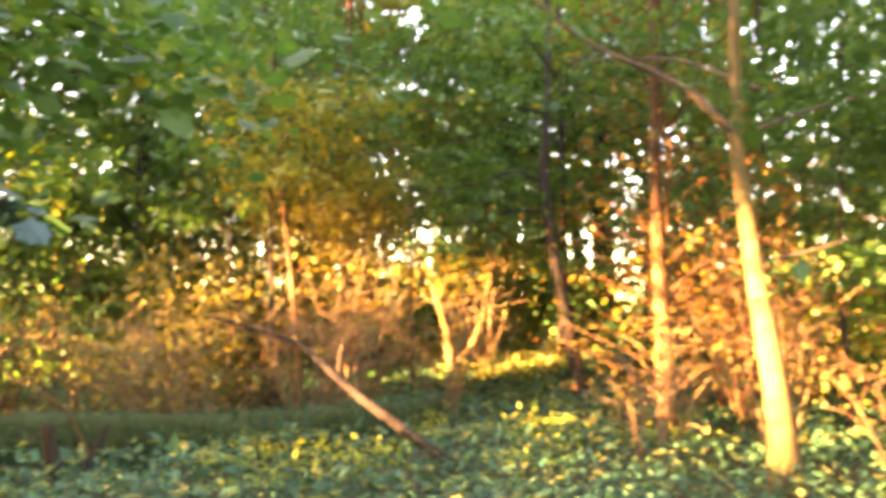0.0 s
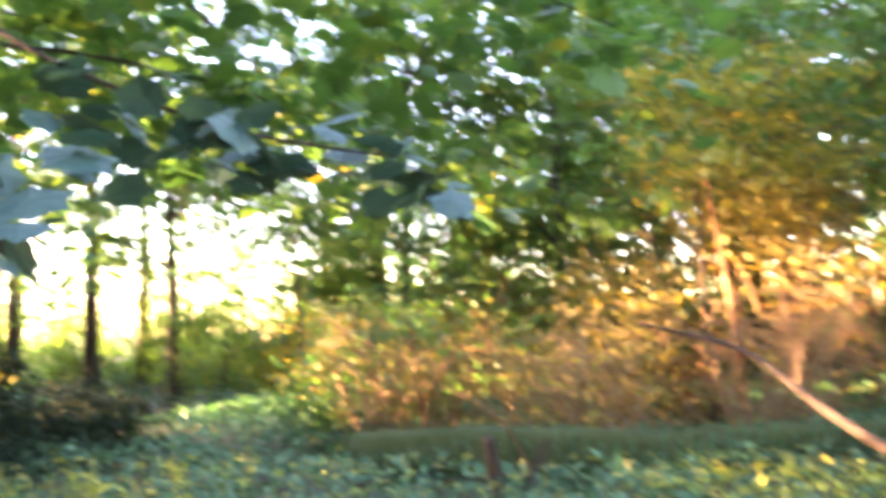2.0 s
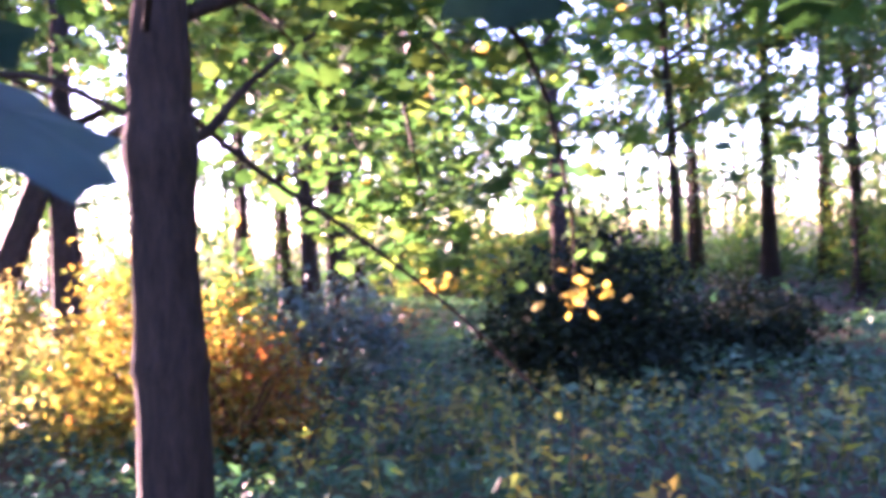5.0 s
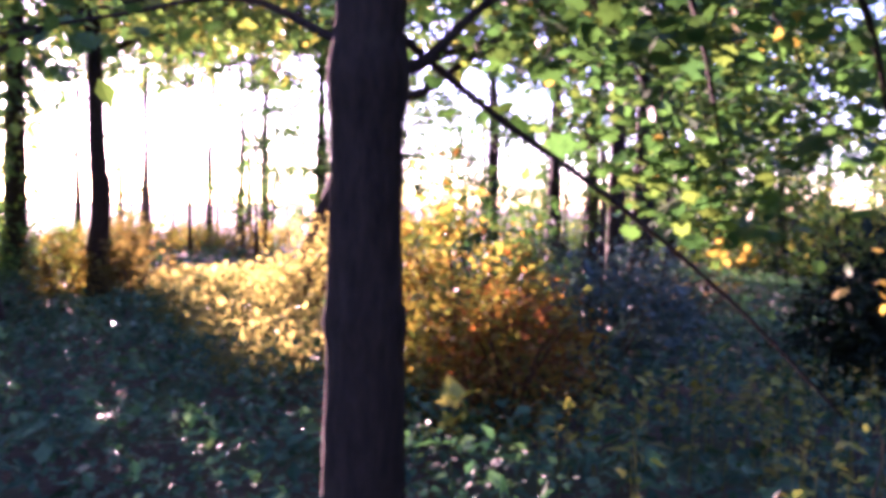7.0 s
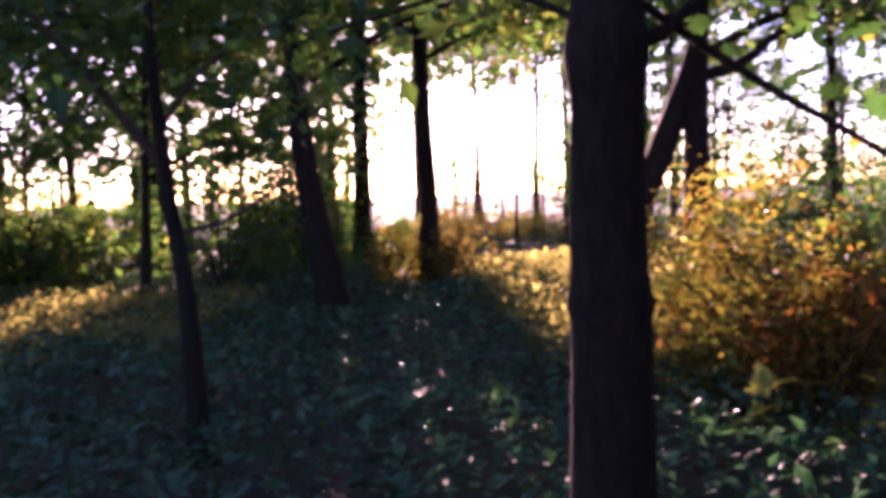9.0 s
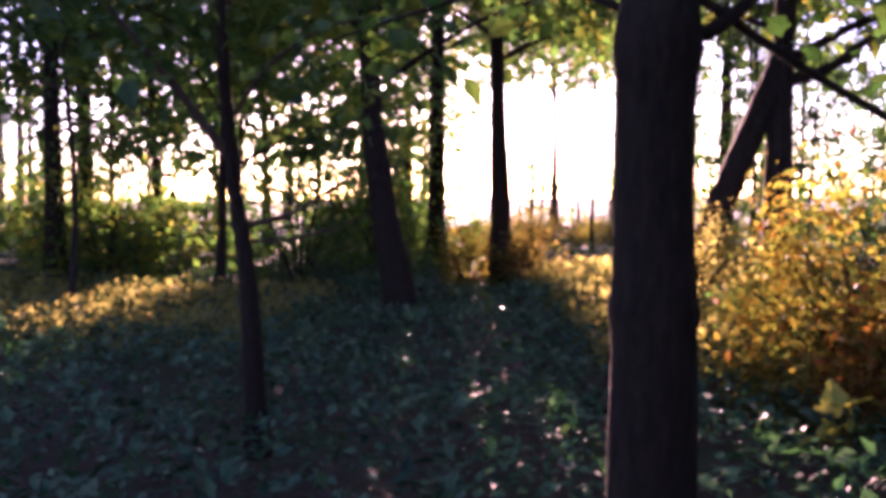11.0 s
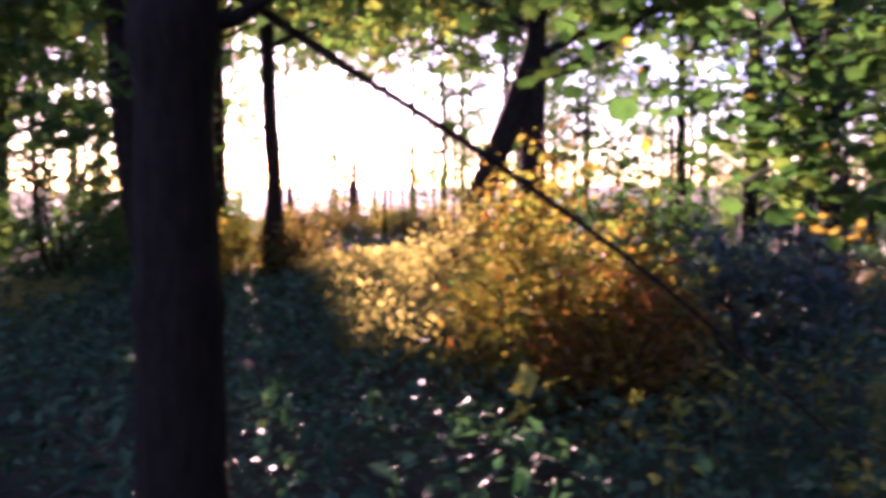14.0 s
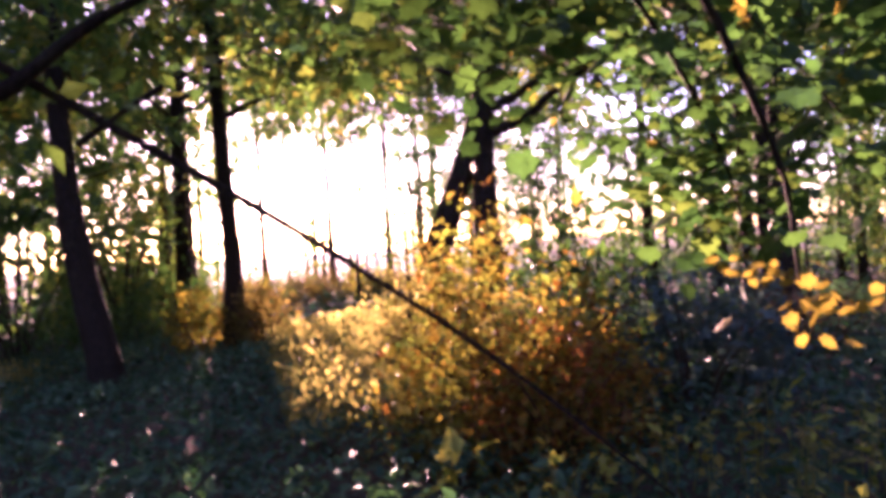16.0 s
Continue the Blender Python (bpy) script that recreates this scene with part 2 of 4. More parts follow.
def along(points, n, spread, drop=0.0, start=0.0):
    """Places scattered about a curve, more of them toward its end."""
    line = np.array([tuple(q) for q in smooth_line(points, 10)])
    u = start + (1 - start) * rng.uniform(0, 1, n) ** 0.7
    i = np.clip((u * (len(line) - 1)).astype(int), 0, len(line) - 1)
    p = line[i] + rng.normal(0, 1, (n, 3)) * spread * np.array((1, 1, 0.45))
    p[:, 2] -= np.abs(rng.normal(0, drop, n)) if drop else 0
    return p


def clumps(centres, n, spread):
    """Places gathered in flattened clumps with gaps between them."""
    c = np.asarray(centres, float)
    i = rng.integers(0, len(c), n)
    return c[i] + rng.normal(0, 1, (n, 3)) * np.asarray(spread)


# ---- ground ----
radii = [0.6 * 1.13 ** i - 0.6 for i in range(1, 72)]
gv, gf, around = [(1.0, 3.0, gz(1.0, 3.0))], [], 96
for r in radii:
    for k in range(around):
        gx, gy = 1.0 + r * math.cos(2 * math.pi * k / around), 3.0 + r * math.sin(2 * math.pi * k / around)
        gv.append((gx, gy, gz(gx, gy) * (1 if r < 60 else 0) + 0.02 * noise.noise((gx * 1.5, gy * 1.5, 0))))
for k in range(around):
    gf.append((0, 1 + k, 1 + (k + 1) % around, 1 + (k + 1) % around))
quads = [(1 + i * around + k, 1 + (i + 1) * around + k, 1 + (i + 1) * around + (k + 1) % around, 1 + i * around + (k + 1) % around)
         for i in range(len(radii) - 1) for k in range(around)]
gm = bpy.data.meshes.new("ground")
gm.from_pydata(gv, [], [f[:3] for f in gf] + quads)
for poly in gm.polygons:
    poly.use_smooth = True
gm.materials.append(SOIL)
tagged(new("ground", gm), "dark woodland soil with leaf litter, reaching the field beyond", "ground", kind="structure")


# ---- trees ----
def tree(name, label, x, y, trunk, r0, r1, bark, limbs=(), crown=None, category="tree", group="", limb_bark=None,
         segs=14, leaves=L_FAR, size=0.12, shape=KITE, trunk_kw=None):
    """A tree at (x, y): trunk and limbs are curves measured from its foot; crown is places of leaves, likewise."""
    t = thing(name, x, y, gz(x, y) - 0.05, label, category, group)
    part("trunk", tubes("trunk", [(trunk, r0, r1)], bark, segs=segs, flare=0.5, **(trunk_kw or {})), t)
    for points, a, b in limbs:
        part("limb", tubes("limb", [(points, a, b)], limb_bark or bark, segs=6, steps=4), t)
    if crown is not None and len(crown):
        part("crown", leaf_mesh("crown", crown, size, leaves, shape, origin=(x, y, gz(x, y))), t)
    return t


def side_limbs(top, low, high, count, length, r, rise=0.35, lean=(0, 0), seed=1):
    """Limbs that leave a trunk all round between two heights and bend upward."""
    rr = random.Random(seed)
    made = []
    for i in range(count):
        h = low + (high - low) * (i + rr.random() * 0.6) / count
        a = i * 2.4 + rr.uniform(-0.5, 0.5)
        ln = length * rr.uniform(0.6, 1.15) * (1.15 - 0.5 * (h - low) / max(0.1, high - low))
        sx, sy = lean[0] * h / top, lean[1] * h / top
        dx, dy = math.cos(a), math.sin(a)
        made.append(([(sx, sy, h), (sx + dx * ln * 0.35, sy + dy * ln * 0.35, h + ln * rise * 0.5),
                      (sx + dx * ln * 0.7, sy + dy * ln * 0.7, h + ln * rise * 0.75), (sx + dx * ln, sy + dy * ln, h + ln * rise)],
                     r * rr.uniform(0.6, 1.0), 0.008))
    return made


def crown_round(limbs, per, spread, drop=0.1, start=0.3, flat=0.11, tuft=0.26):
    """Leaves in flat tufts along the limbs, with gaps between the tufts."""
    return np.concatenate([clumps(along(pts, max(4, per // 26), spread, drop, start), per, (tuft, tuft, flat)) for pts, _, _ in limbs])


# the maple that the walk passes closest to
MX, MY = 0.37, 1.98
main_limbs = [
    # long bare branch that droops toward the path
    ([(0.04, 0.06, 2.02), (0.37, 0.11, 1.81), (0.69, 0.06, 1.60), (1.07, 0.03, 1.32), (1.47, 0.01, 0.97)], 0.012, 0.004),
    ([(0.07, 0.0, 1.88), (0.16, 0.03, 1.92), (0.34, 0.10, 2.08), (0.7, 0.3, 2.3)], 0.022, 0.006),
    ([(-0.05, 0.05, 1.95), (-0.25, 0.2, 2.06), (-0.5, 0.3, 2.02), (-0.8, 0.5, 1.98)], 0.012, 0.003),
    # boughs over the path
    ([(-0.04, -0.05, 2.15), (-0.22, -0.6, 2.32), (-0.33, -1.1, 2.32), (-0.5, -1.5, 2.08), (-0.42, -1.85, 1.93), (-0.04, -2.16, 1.92)], 0.010, 0.003),
    ([(-0.06, -0.04, 2.35), (-0.5, -0.8, 2.6), (-0.85, -1.4, 2.35), (-0.98, -1.68, 1.9), (-1.02, -1.76, 1.62)], 0.006, 0.003),
    # boughs away from the path, in several tiers
    ([(0.06, 0.0, 2.2), (0.7, -0.1, 2.45), (1.45, 0.05, 2.3), (1.85, 0.2, 1.75), (1.93, 0.25, 1.4)], 0.022, 0.004),
    ([(0.05, 0.05, 2.4), (0.8, 0.6, 2.7), (1.8, 1.3, 2.6), (2.5, 1.9, 2.0), (2.75, 2.1, 1.5)], 0.026, 0.004),
    ([(0.05, 0.05, 2.6), (0.9, 0.3, 2.9), (2.0, 0.9, 2.95), (3.2, 1.6, 2.6)], 0.028, 0.005),
    ([(0.02, 0.07, 2.8), (0.4, 1.0, 3.1), (1.0, 2.2, 3.1), (1.5, 3.2, 2.8)], 0.026, 0.005),
    ([(0.05, -0.02, 2.9), (1.1, -0.6, 3.2), (2.3, -0.9, 3.1), (3.4, -1.2, 2.7)], 0.028, 0.005),
    # lower tiers reaching out over the herbs
    ([(0.05, -0.04, 2.3), (0.6, -0.7, 2.5), (1.2, -1.4, 2.45), (1.8, -2.1, 2.15)], 0.011, 0.003),
    ([(0.05, -0.04, 2.5), (0.9, -0.5, 2.75), (1.9, -1.1, 2.65), (2.8, -1.7, 2.25)], 0.011, 0.003),
    ([(0.05, 0.0, 2.45), (0.9, 0.2, 2.65), (1.8, 0.3, 2.5), (2.7, 0.5, 2.05)], 0.011, 0.003),
    ([(0.04, -0.05, 2.7), (0.5, -1.0, 2.95), (0.9, -2.0, 2.9), (1.2, -3.0, 2.55)], 0.011, 0.003),
    ([(0.05, -0.04, 3.0), (1.0, -1.2, 3.3), (1.9, -2.4, 3.2), (2.6, -3.4, 2.85)], 0.011, 0.003),
    ([(0.05, 0.05, 2.75), (0.9, 0.9, 3.0), (1.9, 1.6, 2.9), (3.0, 2.2, 2.4)], 0.011, 0.003),
    ([(0.05, 0.05, 2.3), (0.8, 0.8, 2.5), (1.7, 1.6, 2.35), (2.5, 2.3, 1.9), (2.9, 2.6, 1.65)], 0.011, 0.003),
    ([(0.05, 0.05, 2.55), (0.9, 1.3, 2.8), (1.7, 2.4, 2.65), (2.3, 3.3, 2.15)], 0.011, 0.003),
    ([(0.05, 0.0, 2.35), (1.0, 0.5, 2.6), (2.1, 1.1, 2.45), (3.0, 1.5, 1.85)], 0.011, 0.003),
    ([(0.05, 0.05, 2.9), (1.1, 1.5, 3.2), (2.2, 2.8, 3.0), (3.2, 3.8, 2.4)], 0.011, 0.003),
]
upper = side_limbs(8.0, 3.4, 7.4, 12, 2.6, 0.035, seed=3)
maple = tree("maple_tree", "slim maple with dark smooth bark and knotty swellings", MX, MY,
             [(0, 0, 0), (0.0, 0, 0.7), (0.005, 0, 1.3), (0.01, 0.0, 1.9), (0.03, 0.0, 2.5), (0.05, 0.05, 4.5), (0.0, 0.1, 8.0)], 0.104, 0.03, BARK,
             main_limbs + upper, crown_round(upper, 520, 0.45), limb_bark=BARK, segs=22, leaves=L_MAPLE, size=0.13, shape=KITE,
             trunk_kw=dict(steps=14, bulges=((0.49, 0.022, 0.24), (0.335, 0.010, 0.12), (0.56, 0.05, 0.12)), rough=0.06, power=1.4))


def spray(limb, count, spread, mat, size, drop=0.05, start=0.35, shape=LOBED):
    p = along(limb[0], count, spread, drop, start)
    u = p[:, 0] + MX + 0.096 * (p[:, 1] + MY)
    p = p[(u < 2.5) | (u > 3.1)]        # the gap through which the sun reaches the pale birch
    part("leaf_spray", leaf_mesh("leaf_spray", p, size, mat, shape, 0.5, up=-0.25, origin=(MX, MY, 0)), maple, kind="stuff")


def single_leaves(limb, count, spread, mat, size, start=0.4, droop=-0.7, seed=1):
    """Large leaves hung one by one; they share three meshes."""
    rr = random.Random(seed)
    forms = []
    for i in range(3):
        base = LOBED[0] * size * (0.8 + 0.2 * i)
        base = base + np.array((0, 0, 1)) * (0.06 * i - 0.09) * (base[:, 1:2] ** 2 / size)
        forms.append(raw_mesh("leaf", base, LOBED[1], mat))
    for q in along(limb[0], count, spread, 0.03, start):
        if off_path(np.array([q]) + np.array((MX, MY, 0)), 0.36)[0]:
            ob = part("leaf", rr.choice(forms), maple)
            ob.matrix_basis = pose(*q, math.degrees(rr.gauss(droop, 0.3)), math.degrees(rr.gauss(0, 0.35)), rr.uniform(0, 360))


single_leaves(main_limbs[3], 44, 0.08, L_MAPLE_SHADED, 0.095, 0.62, -0.3, seed=1)
single_leaves(([(-1.1, -1.95, 1.76), (-0.7, -2.05, 1.74), (-0.3, -2.15, 1.84), (-0.05, -2.2, 1.9)],), 44, 0.06, L_MAPLE_SHADED, 0.085, 0.0, -0.3, seed=8)
single_leaves(main_limbs[4], 24, 0.085, L_MAPLE_SHADED, 0.09, 0.78, -0.4, seed=2)
single_leaves(main_limbs[5], 40, 0.13, L_MAPLE, 0.05, 0.3, seed=3)
single_leaves(([(1.8, 0.22, 1.46), (1.93, 0.25, 1.38), (2.02, 0.27, 1.33)],), 26, 0.085, L_YELLOW, 0.048, 0.0, seed=4)
single_leaves(([(2.6, 2.05, 1.5), (2.75, 2.1, 1.38), (2.85, 2.1, 1.28)],), 22, 0.08, L_YELLOW, 0.052, 0.0, seed=5)
single_leaves(main_limbs[1], 16, 0.12, L_MAPLE, 0.045, seed=6)
single_leaves(main_limbs[2], 14, 0.1, L_MAPLE, 0.05, seed=7)
spray(main_limbs[6], 230, 0.22, L_MAPLE, 0.078)
spray(main_limbs[7], 520, 0.32, L_MAPLE, 0.08)
spray(main_limbs[8], 480, 0.32, L_MAPLE, 0.08)
spray(main_limbs[9], 520, 0.3, L_MAPLE, 0.08)
for i in range(10, 20):
    spray(main_limbs[i], 520, 0.28, L_MAPLE, 0.075, 0.08, 0.25)
    single_leaves(main_limbs[i], 8, 0.16, L_YELLOW, 0.055, 0.5, seed=20 + i)

# the slim leaning tree with three low bare branches
SX, SY = -1.40, 5.02
small_limbs = [([(-0.17, -0.03, 1.78), (-0.45, -0.15, 2.2), (-0.75, -0.28, 2.6), (-1.1, -0.4, 3.0)], 0.032, 0.008),
               ([(-0.10, 0.0, 1.40), (0.1, 0.03, 1.44), (0.3, 0.08, 1.54), (0.55, 0.12, 1.72)], 0.022, 0.006),
               ([(-0.09, 0.0, 1.31), (0.12, 0.03, 1.31), (0.35, 0.08, 1.36), (0.62, 0.14, 1.46)], 0.014, 0.004),
               ([(-0.17, 0.0, 2.0), (0.1, -0.1, 2.3), (0.5, -0.2, 2.5), (0.9, -0.2, 2.5)], 0.016, 0.004)]
small_up = side_limbs(6.0, 2.6, 5.6, 9, 1.9, 0.022, lean=(-0.3, -0.1), seed=5)
tree("young_tree", "slim leaning young tree with dark bark and low bare branches", SX, SY,
     [(-0.04, 0, 0), (-0.06, 0, 0.6), (-0.08, -0.01, 1.1), (-0.14, -0.03, 1.6), (-0.18, -0.06, 2.2), (-0.2, -0.08, 3.0), (-0.3, -0.1, 6.0)], 0.066, 0.02,
     BARK, small_limbs + small_up, crown_round(small_up + small_limbs[:1] + small_limbs[3:], 330, 0.38), limb_bark=TWIG, leaves=L_MAPLE, size=0.10)

# trees toward the sun
mid_up = side_limbs(11, 2.9, 10, 18, 3.0, 0.06, lean=(-0.5, 0), seed=7)
tree("oak_tree", "stout leaning tree with furrowed bark against the sun", -1.38, 10.6,
     [(0.03, 0, 0), (0.0, 0, 0.5), (-0.12, 0, 1.2), (-0.25, 0, 2.1), (-0.32, 0, 3.2), (-0.4, 0.1, 6.0), (-0.5, 0.2, 11.0)], 0.215, 0.07, BARK,
     mid_up, crown_round(mid_up, 620, 0.6), size=0.15)
sun_up = side_limbs(12, 3.6, 11, 18, 3.0, 0.06, lean=(-0.1, 0), seed=8)
tree("oak_tree", "straight slender tree standing at the edge of sunlight", -0.24, 13.8,
     [(0, 0, 0), (0.02, 0, 0.8), (0.06, 0, 1.6), (0.0, 0, 3.0), (-0.05, 0.1, 6.0), (-0.1, 0.2, 12.0)], 0.19, 0.07, BARK,
     sun_up, crown_round(sun_up, 560, 0.6), size=0.15)
fork_up = side_limbs(12, 3.0, 11, 18, 3.4, 0.07, lean=(0.2, 0), seed=9)
twin = tree("twin_trunk_tree", "dark tree with a second trunk leaning into it", 3.24, 11.1,
            [(0, 0, 0), (0.0, 0, 1.2), (0.0, 0, 2.4), (0.06, 0, 4.4), (0.2, 0, 12.0)], 0.22, 0.08, BARK_DARK,
            [([(0.1, 0, 2.9), (0.5, -0.2, 3.0), (1.0, -0.4, 3.4), (1.8, -0.7, 3.8)], 0.09, 0.02)] + fork_up, crown_round(fork_up, 620, 0.6), size=0.15)
part("leaning_trunk", tubes("leaning_trunk", [([(-1.15, 0.25, 0), (-0.85, 0.2, 0.9), (-0.42, 0.1, 2.0), (-0.08, 0.02, 2.9), (0.03, 0, 3.3)], 0.20, 0.13)],
                            BARK_DARK, segs=12), twin)

# trees of the first stretch, lit from the side
gold_up = side_limbs(8, 3.4, 7.4, 9, 2.4, 0.03, lean=(0.25, 0.3), seed=11)
gold_low = [([(0.22, 0.2, 2.0), (0.1, -0.3, 2.1), (-0.1, -0.75, 2.25)], 0.018, 0.005), ([(0.28, 0.25, 3.1), (0.1, -0.2, 3.3), (-0.2, -0.8, 3.5), (-0.5, -1.4, 3.6)], 0.03, 0.006),
            ([(0.28, 0.25, 3.15), (0.5, 0.7, 3.6), (0.8, 1.5, 4.0), (1.0, 2.2, 4.6)], 0.045, 0.012)]
tree("birch_tree", "slender pale tree trunk glowing gold in low sunlight", 3.36, -5.95,
     [(0, 0, 0), (0.05, 0.02, 0.7), (0.13, 0.1, 1.5), (0.2, 0.18, 2.2), (0.27, 0.24, 3.0), (0.28, 0.25, 4.0), (0.25, 0.3, 8.0)], 0.125, 0.035, BARK_PALE,
     gold_low + gold_up, crown_round(gold_up + gold_low, 220, 0.4), limb_bark=TWIG, leaves=L_MAPLE, size=0.11)
dark_up = side_limbs(9, 4.0, 8.4, 10, 2.4, 0.03, lean=(0.2, 0.3), seed=12)
dark_low = [([(0.24, 0.4, 3.3), (0.3, 0.9, 3.5), (0.4, 1.5, 3.3), (0.5, 2.1, 3.2)], 0.03, 0.008), ([(0.2, 0.35, 2.9), (0.3, 0.9, 2.95), (0.4, 1.6, 2.75), (0.5, 2.3, 2.7)], 0.022, 0.006)]
tree("young_tree", "dark slender curved tree with level branches", 8.2, -6.85,
     [(0, 0, 0), (0.02, 0.05, 0.5), (0.12, 0.25, 1.6), (0.2, 0.4, 2.5), (0.25, 0.5, 3.5), (0.22, 0.45, 4.7), (0.2, 0.5, 9.0)], 0.12, 0.04, BARK_DARK,
     dark_low + dark_up, crown_round(dark_up + dark_low, 260, 0.45), leaves=L_MAPLE, size=0.12)
fork_low = [([(0.05, 0.1, 1.0), (0.1, 0.3, 1.6), (0.1, 0.5, 2.2), (0.2, 0.9, 2.9)], 0.06, 0.02), ([(0.0, 0.05, 0.5), (-0.1, -0.3, 0.9), (-0.2, -0.55, 1.8), (-0.22, -0.6, 2.9), (-0.2, -0.6, 4.2)], 0.075, 0.03),
            ([(0.1, 0.35, 1.7), (0.0, 0.1, 2.2), (-0.1, -0.1, 2.8)], 0.03, 0.008), ([(0.1, 0.45, 2.0), (0.2, 0.8, 2.3), (0.3, 1.3, 2.6)], 0.03, 0.008),
            ([(-0.2, -0.5, 1.6), (-0.3, -0.9, 1.8), (-0.3, -1.2, 2.0)], 0.022, 0.006)]
tree("forked_tree", "pale forked tree brightly lit by the sun", 12.2, -6.55, [(0, 0, 0), (0.0, 0.03, 0.35), (0.04, 0.1, 0.8), (0.07, 0.15, 1.1)], 0.13, 0.07, BARK_PALE,
     fork_low, crown_round([fork_low[0], fork_low[2], fork_low[3]], 220, 0.4, start=0.5), leaves=L_ORANGE, size=0.10)
brown_up = side_limbs(10, 2.2, 9, 14, 2.6, 0.05, seed=14)
tree("oak_tree", "reddish-brown trunk behind a heap of brush", 12.9, -4.9, [(0, 0, 0), (0.05, 0.1, 1.2), (0.1, 0.2, 3.0), (0.0, 0.2, 10.0)], 0.21, 0.06, BARK_RED,
     brown_up, crown_round(brown_up, 300, 0.5), leaves=L_BROWN, size=0.13)
# a trunk thick with side shoots
red_up = side_limbs(9, 0.3, 6.5, 90, 1.15, 0.015, rise=0.6, seed=15)
tree("shaggy_tree", "tree trunk bristling with reddish side shoots", 5.35, -6.2, [(0, 0, 0), (0.0, 0.05, 1.2), (0.05, 0.1, 3.0), (0.1, 0.1, 9.0)], 0.115, 0.04, BARK_RED,
     red_up, crown_round(red_up, 34, 0.2), limb_bark=BARK_RED, leaves=L_COPPER, size=0.06)

# ---- the wood behind: a few kinds, repeated ----
def far_tree(seed, h, r, low, bark, leaves, per, lean):
    limbs = side_limbs(h, low, h * 0.92, 15, 3.4, r * 0.3, lean=lean, seed=seed)
    return tree("forest_tree", "tall woodland tree with a bare lower trunk", 0, 0,
                [(0, 0, 0), (lean[0] * 0.1, lean[1] * 0.1, h * 0.12), (lean[0] * 0.3, lean[1] * 0.2, h * 0.35), (lean[0], lean[1], h)], r, r * 0.3, bark,
                limbs, crown_round(limbs, per, 0.62, 0.15), group="forest trees", segs=10, leaves=leaves, size=0.19)


FAR = [far_tree(21, 13, 0.19, 3.2, BARK_DARK, L_FAR, 420, (0.3, 0.1)), far_tree(22, 12, 0.14, 2.8, BARK_DARK, L_FAR, 400, (-0.3, 0.2)),
       far_tree(23, 14, 0.23, 3.8, BARK, L_FAR, 400, (0.1, -0.3)), far_tree(24, 9, 0.09, 1.8, BARK_DARK, L_MAPLE, 230, (0.4, 0.3)),
       far_tree(25, 10, 0.07, 6.5, BARK_DARK, L_FAR, 90, (0.2, 0.1)), far_tree(26, 13, 0.17, 5.0, BARK_DARK, L_FAR, 380, (-0.2, 0.2))]
# (x, y, kind, size): trunks that can be told apart
KNOWN = [(-7.14, 13.2, 0, 1), (-8.98, 17.9, 2, 1), (-8.45, 20.3, 1, 1), (-4.2, 12.3, 3, 1), (-6.6, 23.1, 1, 1), (-1.68, 18.9, 2, 0.95),
         (2.19, 25.9, 4, 1), (9.13, 17.2, 2, 1), (6.87, 10.5, 1, 1.1), (3.67, 25.9, 4, 1), (8.3, 18.6, 1, 1), (7.9, 12.7, 0, 1.1), (11.2, 21.2, 1, 1),
         (8.4, 14.3, 0, 0.9), (13.9, 20.4, 3, 1), (10.2, 9.0, 1, 1), (18, 11.9, 0, 1), (20.1, 12.9, 3, 1), (19.2, 10.2, 2, 1), (17.1, 7.2, 0, 0.9),
         (18.5, 16.4, 1, 1), (22.5, 14.2, 2, 1), (17.8, 2.7, 0, 1), (17.2, -10, 1, 1), (-11.5, 12.0, 1, 1), (-3.2, 26.0, 0, 1)]
def open_view(x, y):
    """The gap in the undergrowth through which far trunks show down to their feet."""
    a = math.degrees(math.atan2(x + 1.5, y + 0.5))
    return 56 < a < 70 and x < 20


LIT = [(1.2, 3.6), (4.2, 5.5), (7.2, 9.8), (10.8, 12.8), (-4.2, -2.8)]


def in_light(x, y, margin=0.0):
    """True where the low sun has a clear way to the glade."""
    u = x + 0.096 * y
    return any(a - margin < u < b + margin for a, b in LIT)


rt = random.Random(4)
spots = [(x, y) for x, y, _, _ in KNOWN]
many = list(KNOWN)
while len(many) < 95:
    a, d = rt.uniform(0, 2 * math.pi), rt.uniform(13, 38)
    x, y = 1.5 + d * math.cos(a), 1.0 + d * math.sin(a)
    if any(math.hypot(x - p, y - q) < 2.2 for p, q in spots) or (y > 6 and in_light(x, y, 0.9)) or (-2 < x < 5 and y > 0):
        continue
    spots.append((x, y))
    many.append((x, y, rt.randrange(4), rt.uniform(0.85, 1.15)))
used = set()
for x, y, k, s in many:
    if y > 5 and 4.6 < x + 0.096 * y < 14:      # high crowns, under which the light slants in
        k = 4 if k in (3, 4) else 5
    m = pose(x, y, gz(x, y) - 0.05, 0, 0, rt.uniform(0, 360)) @ Matrix.Scale(s, 4)
    if k in used:
        copy_thing(FAR[k], m)
    else:
        FAR[k].matrix_basis = m
        used.add(k)

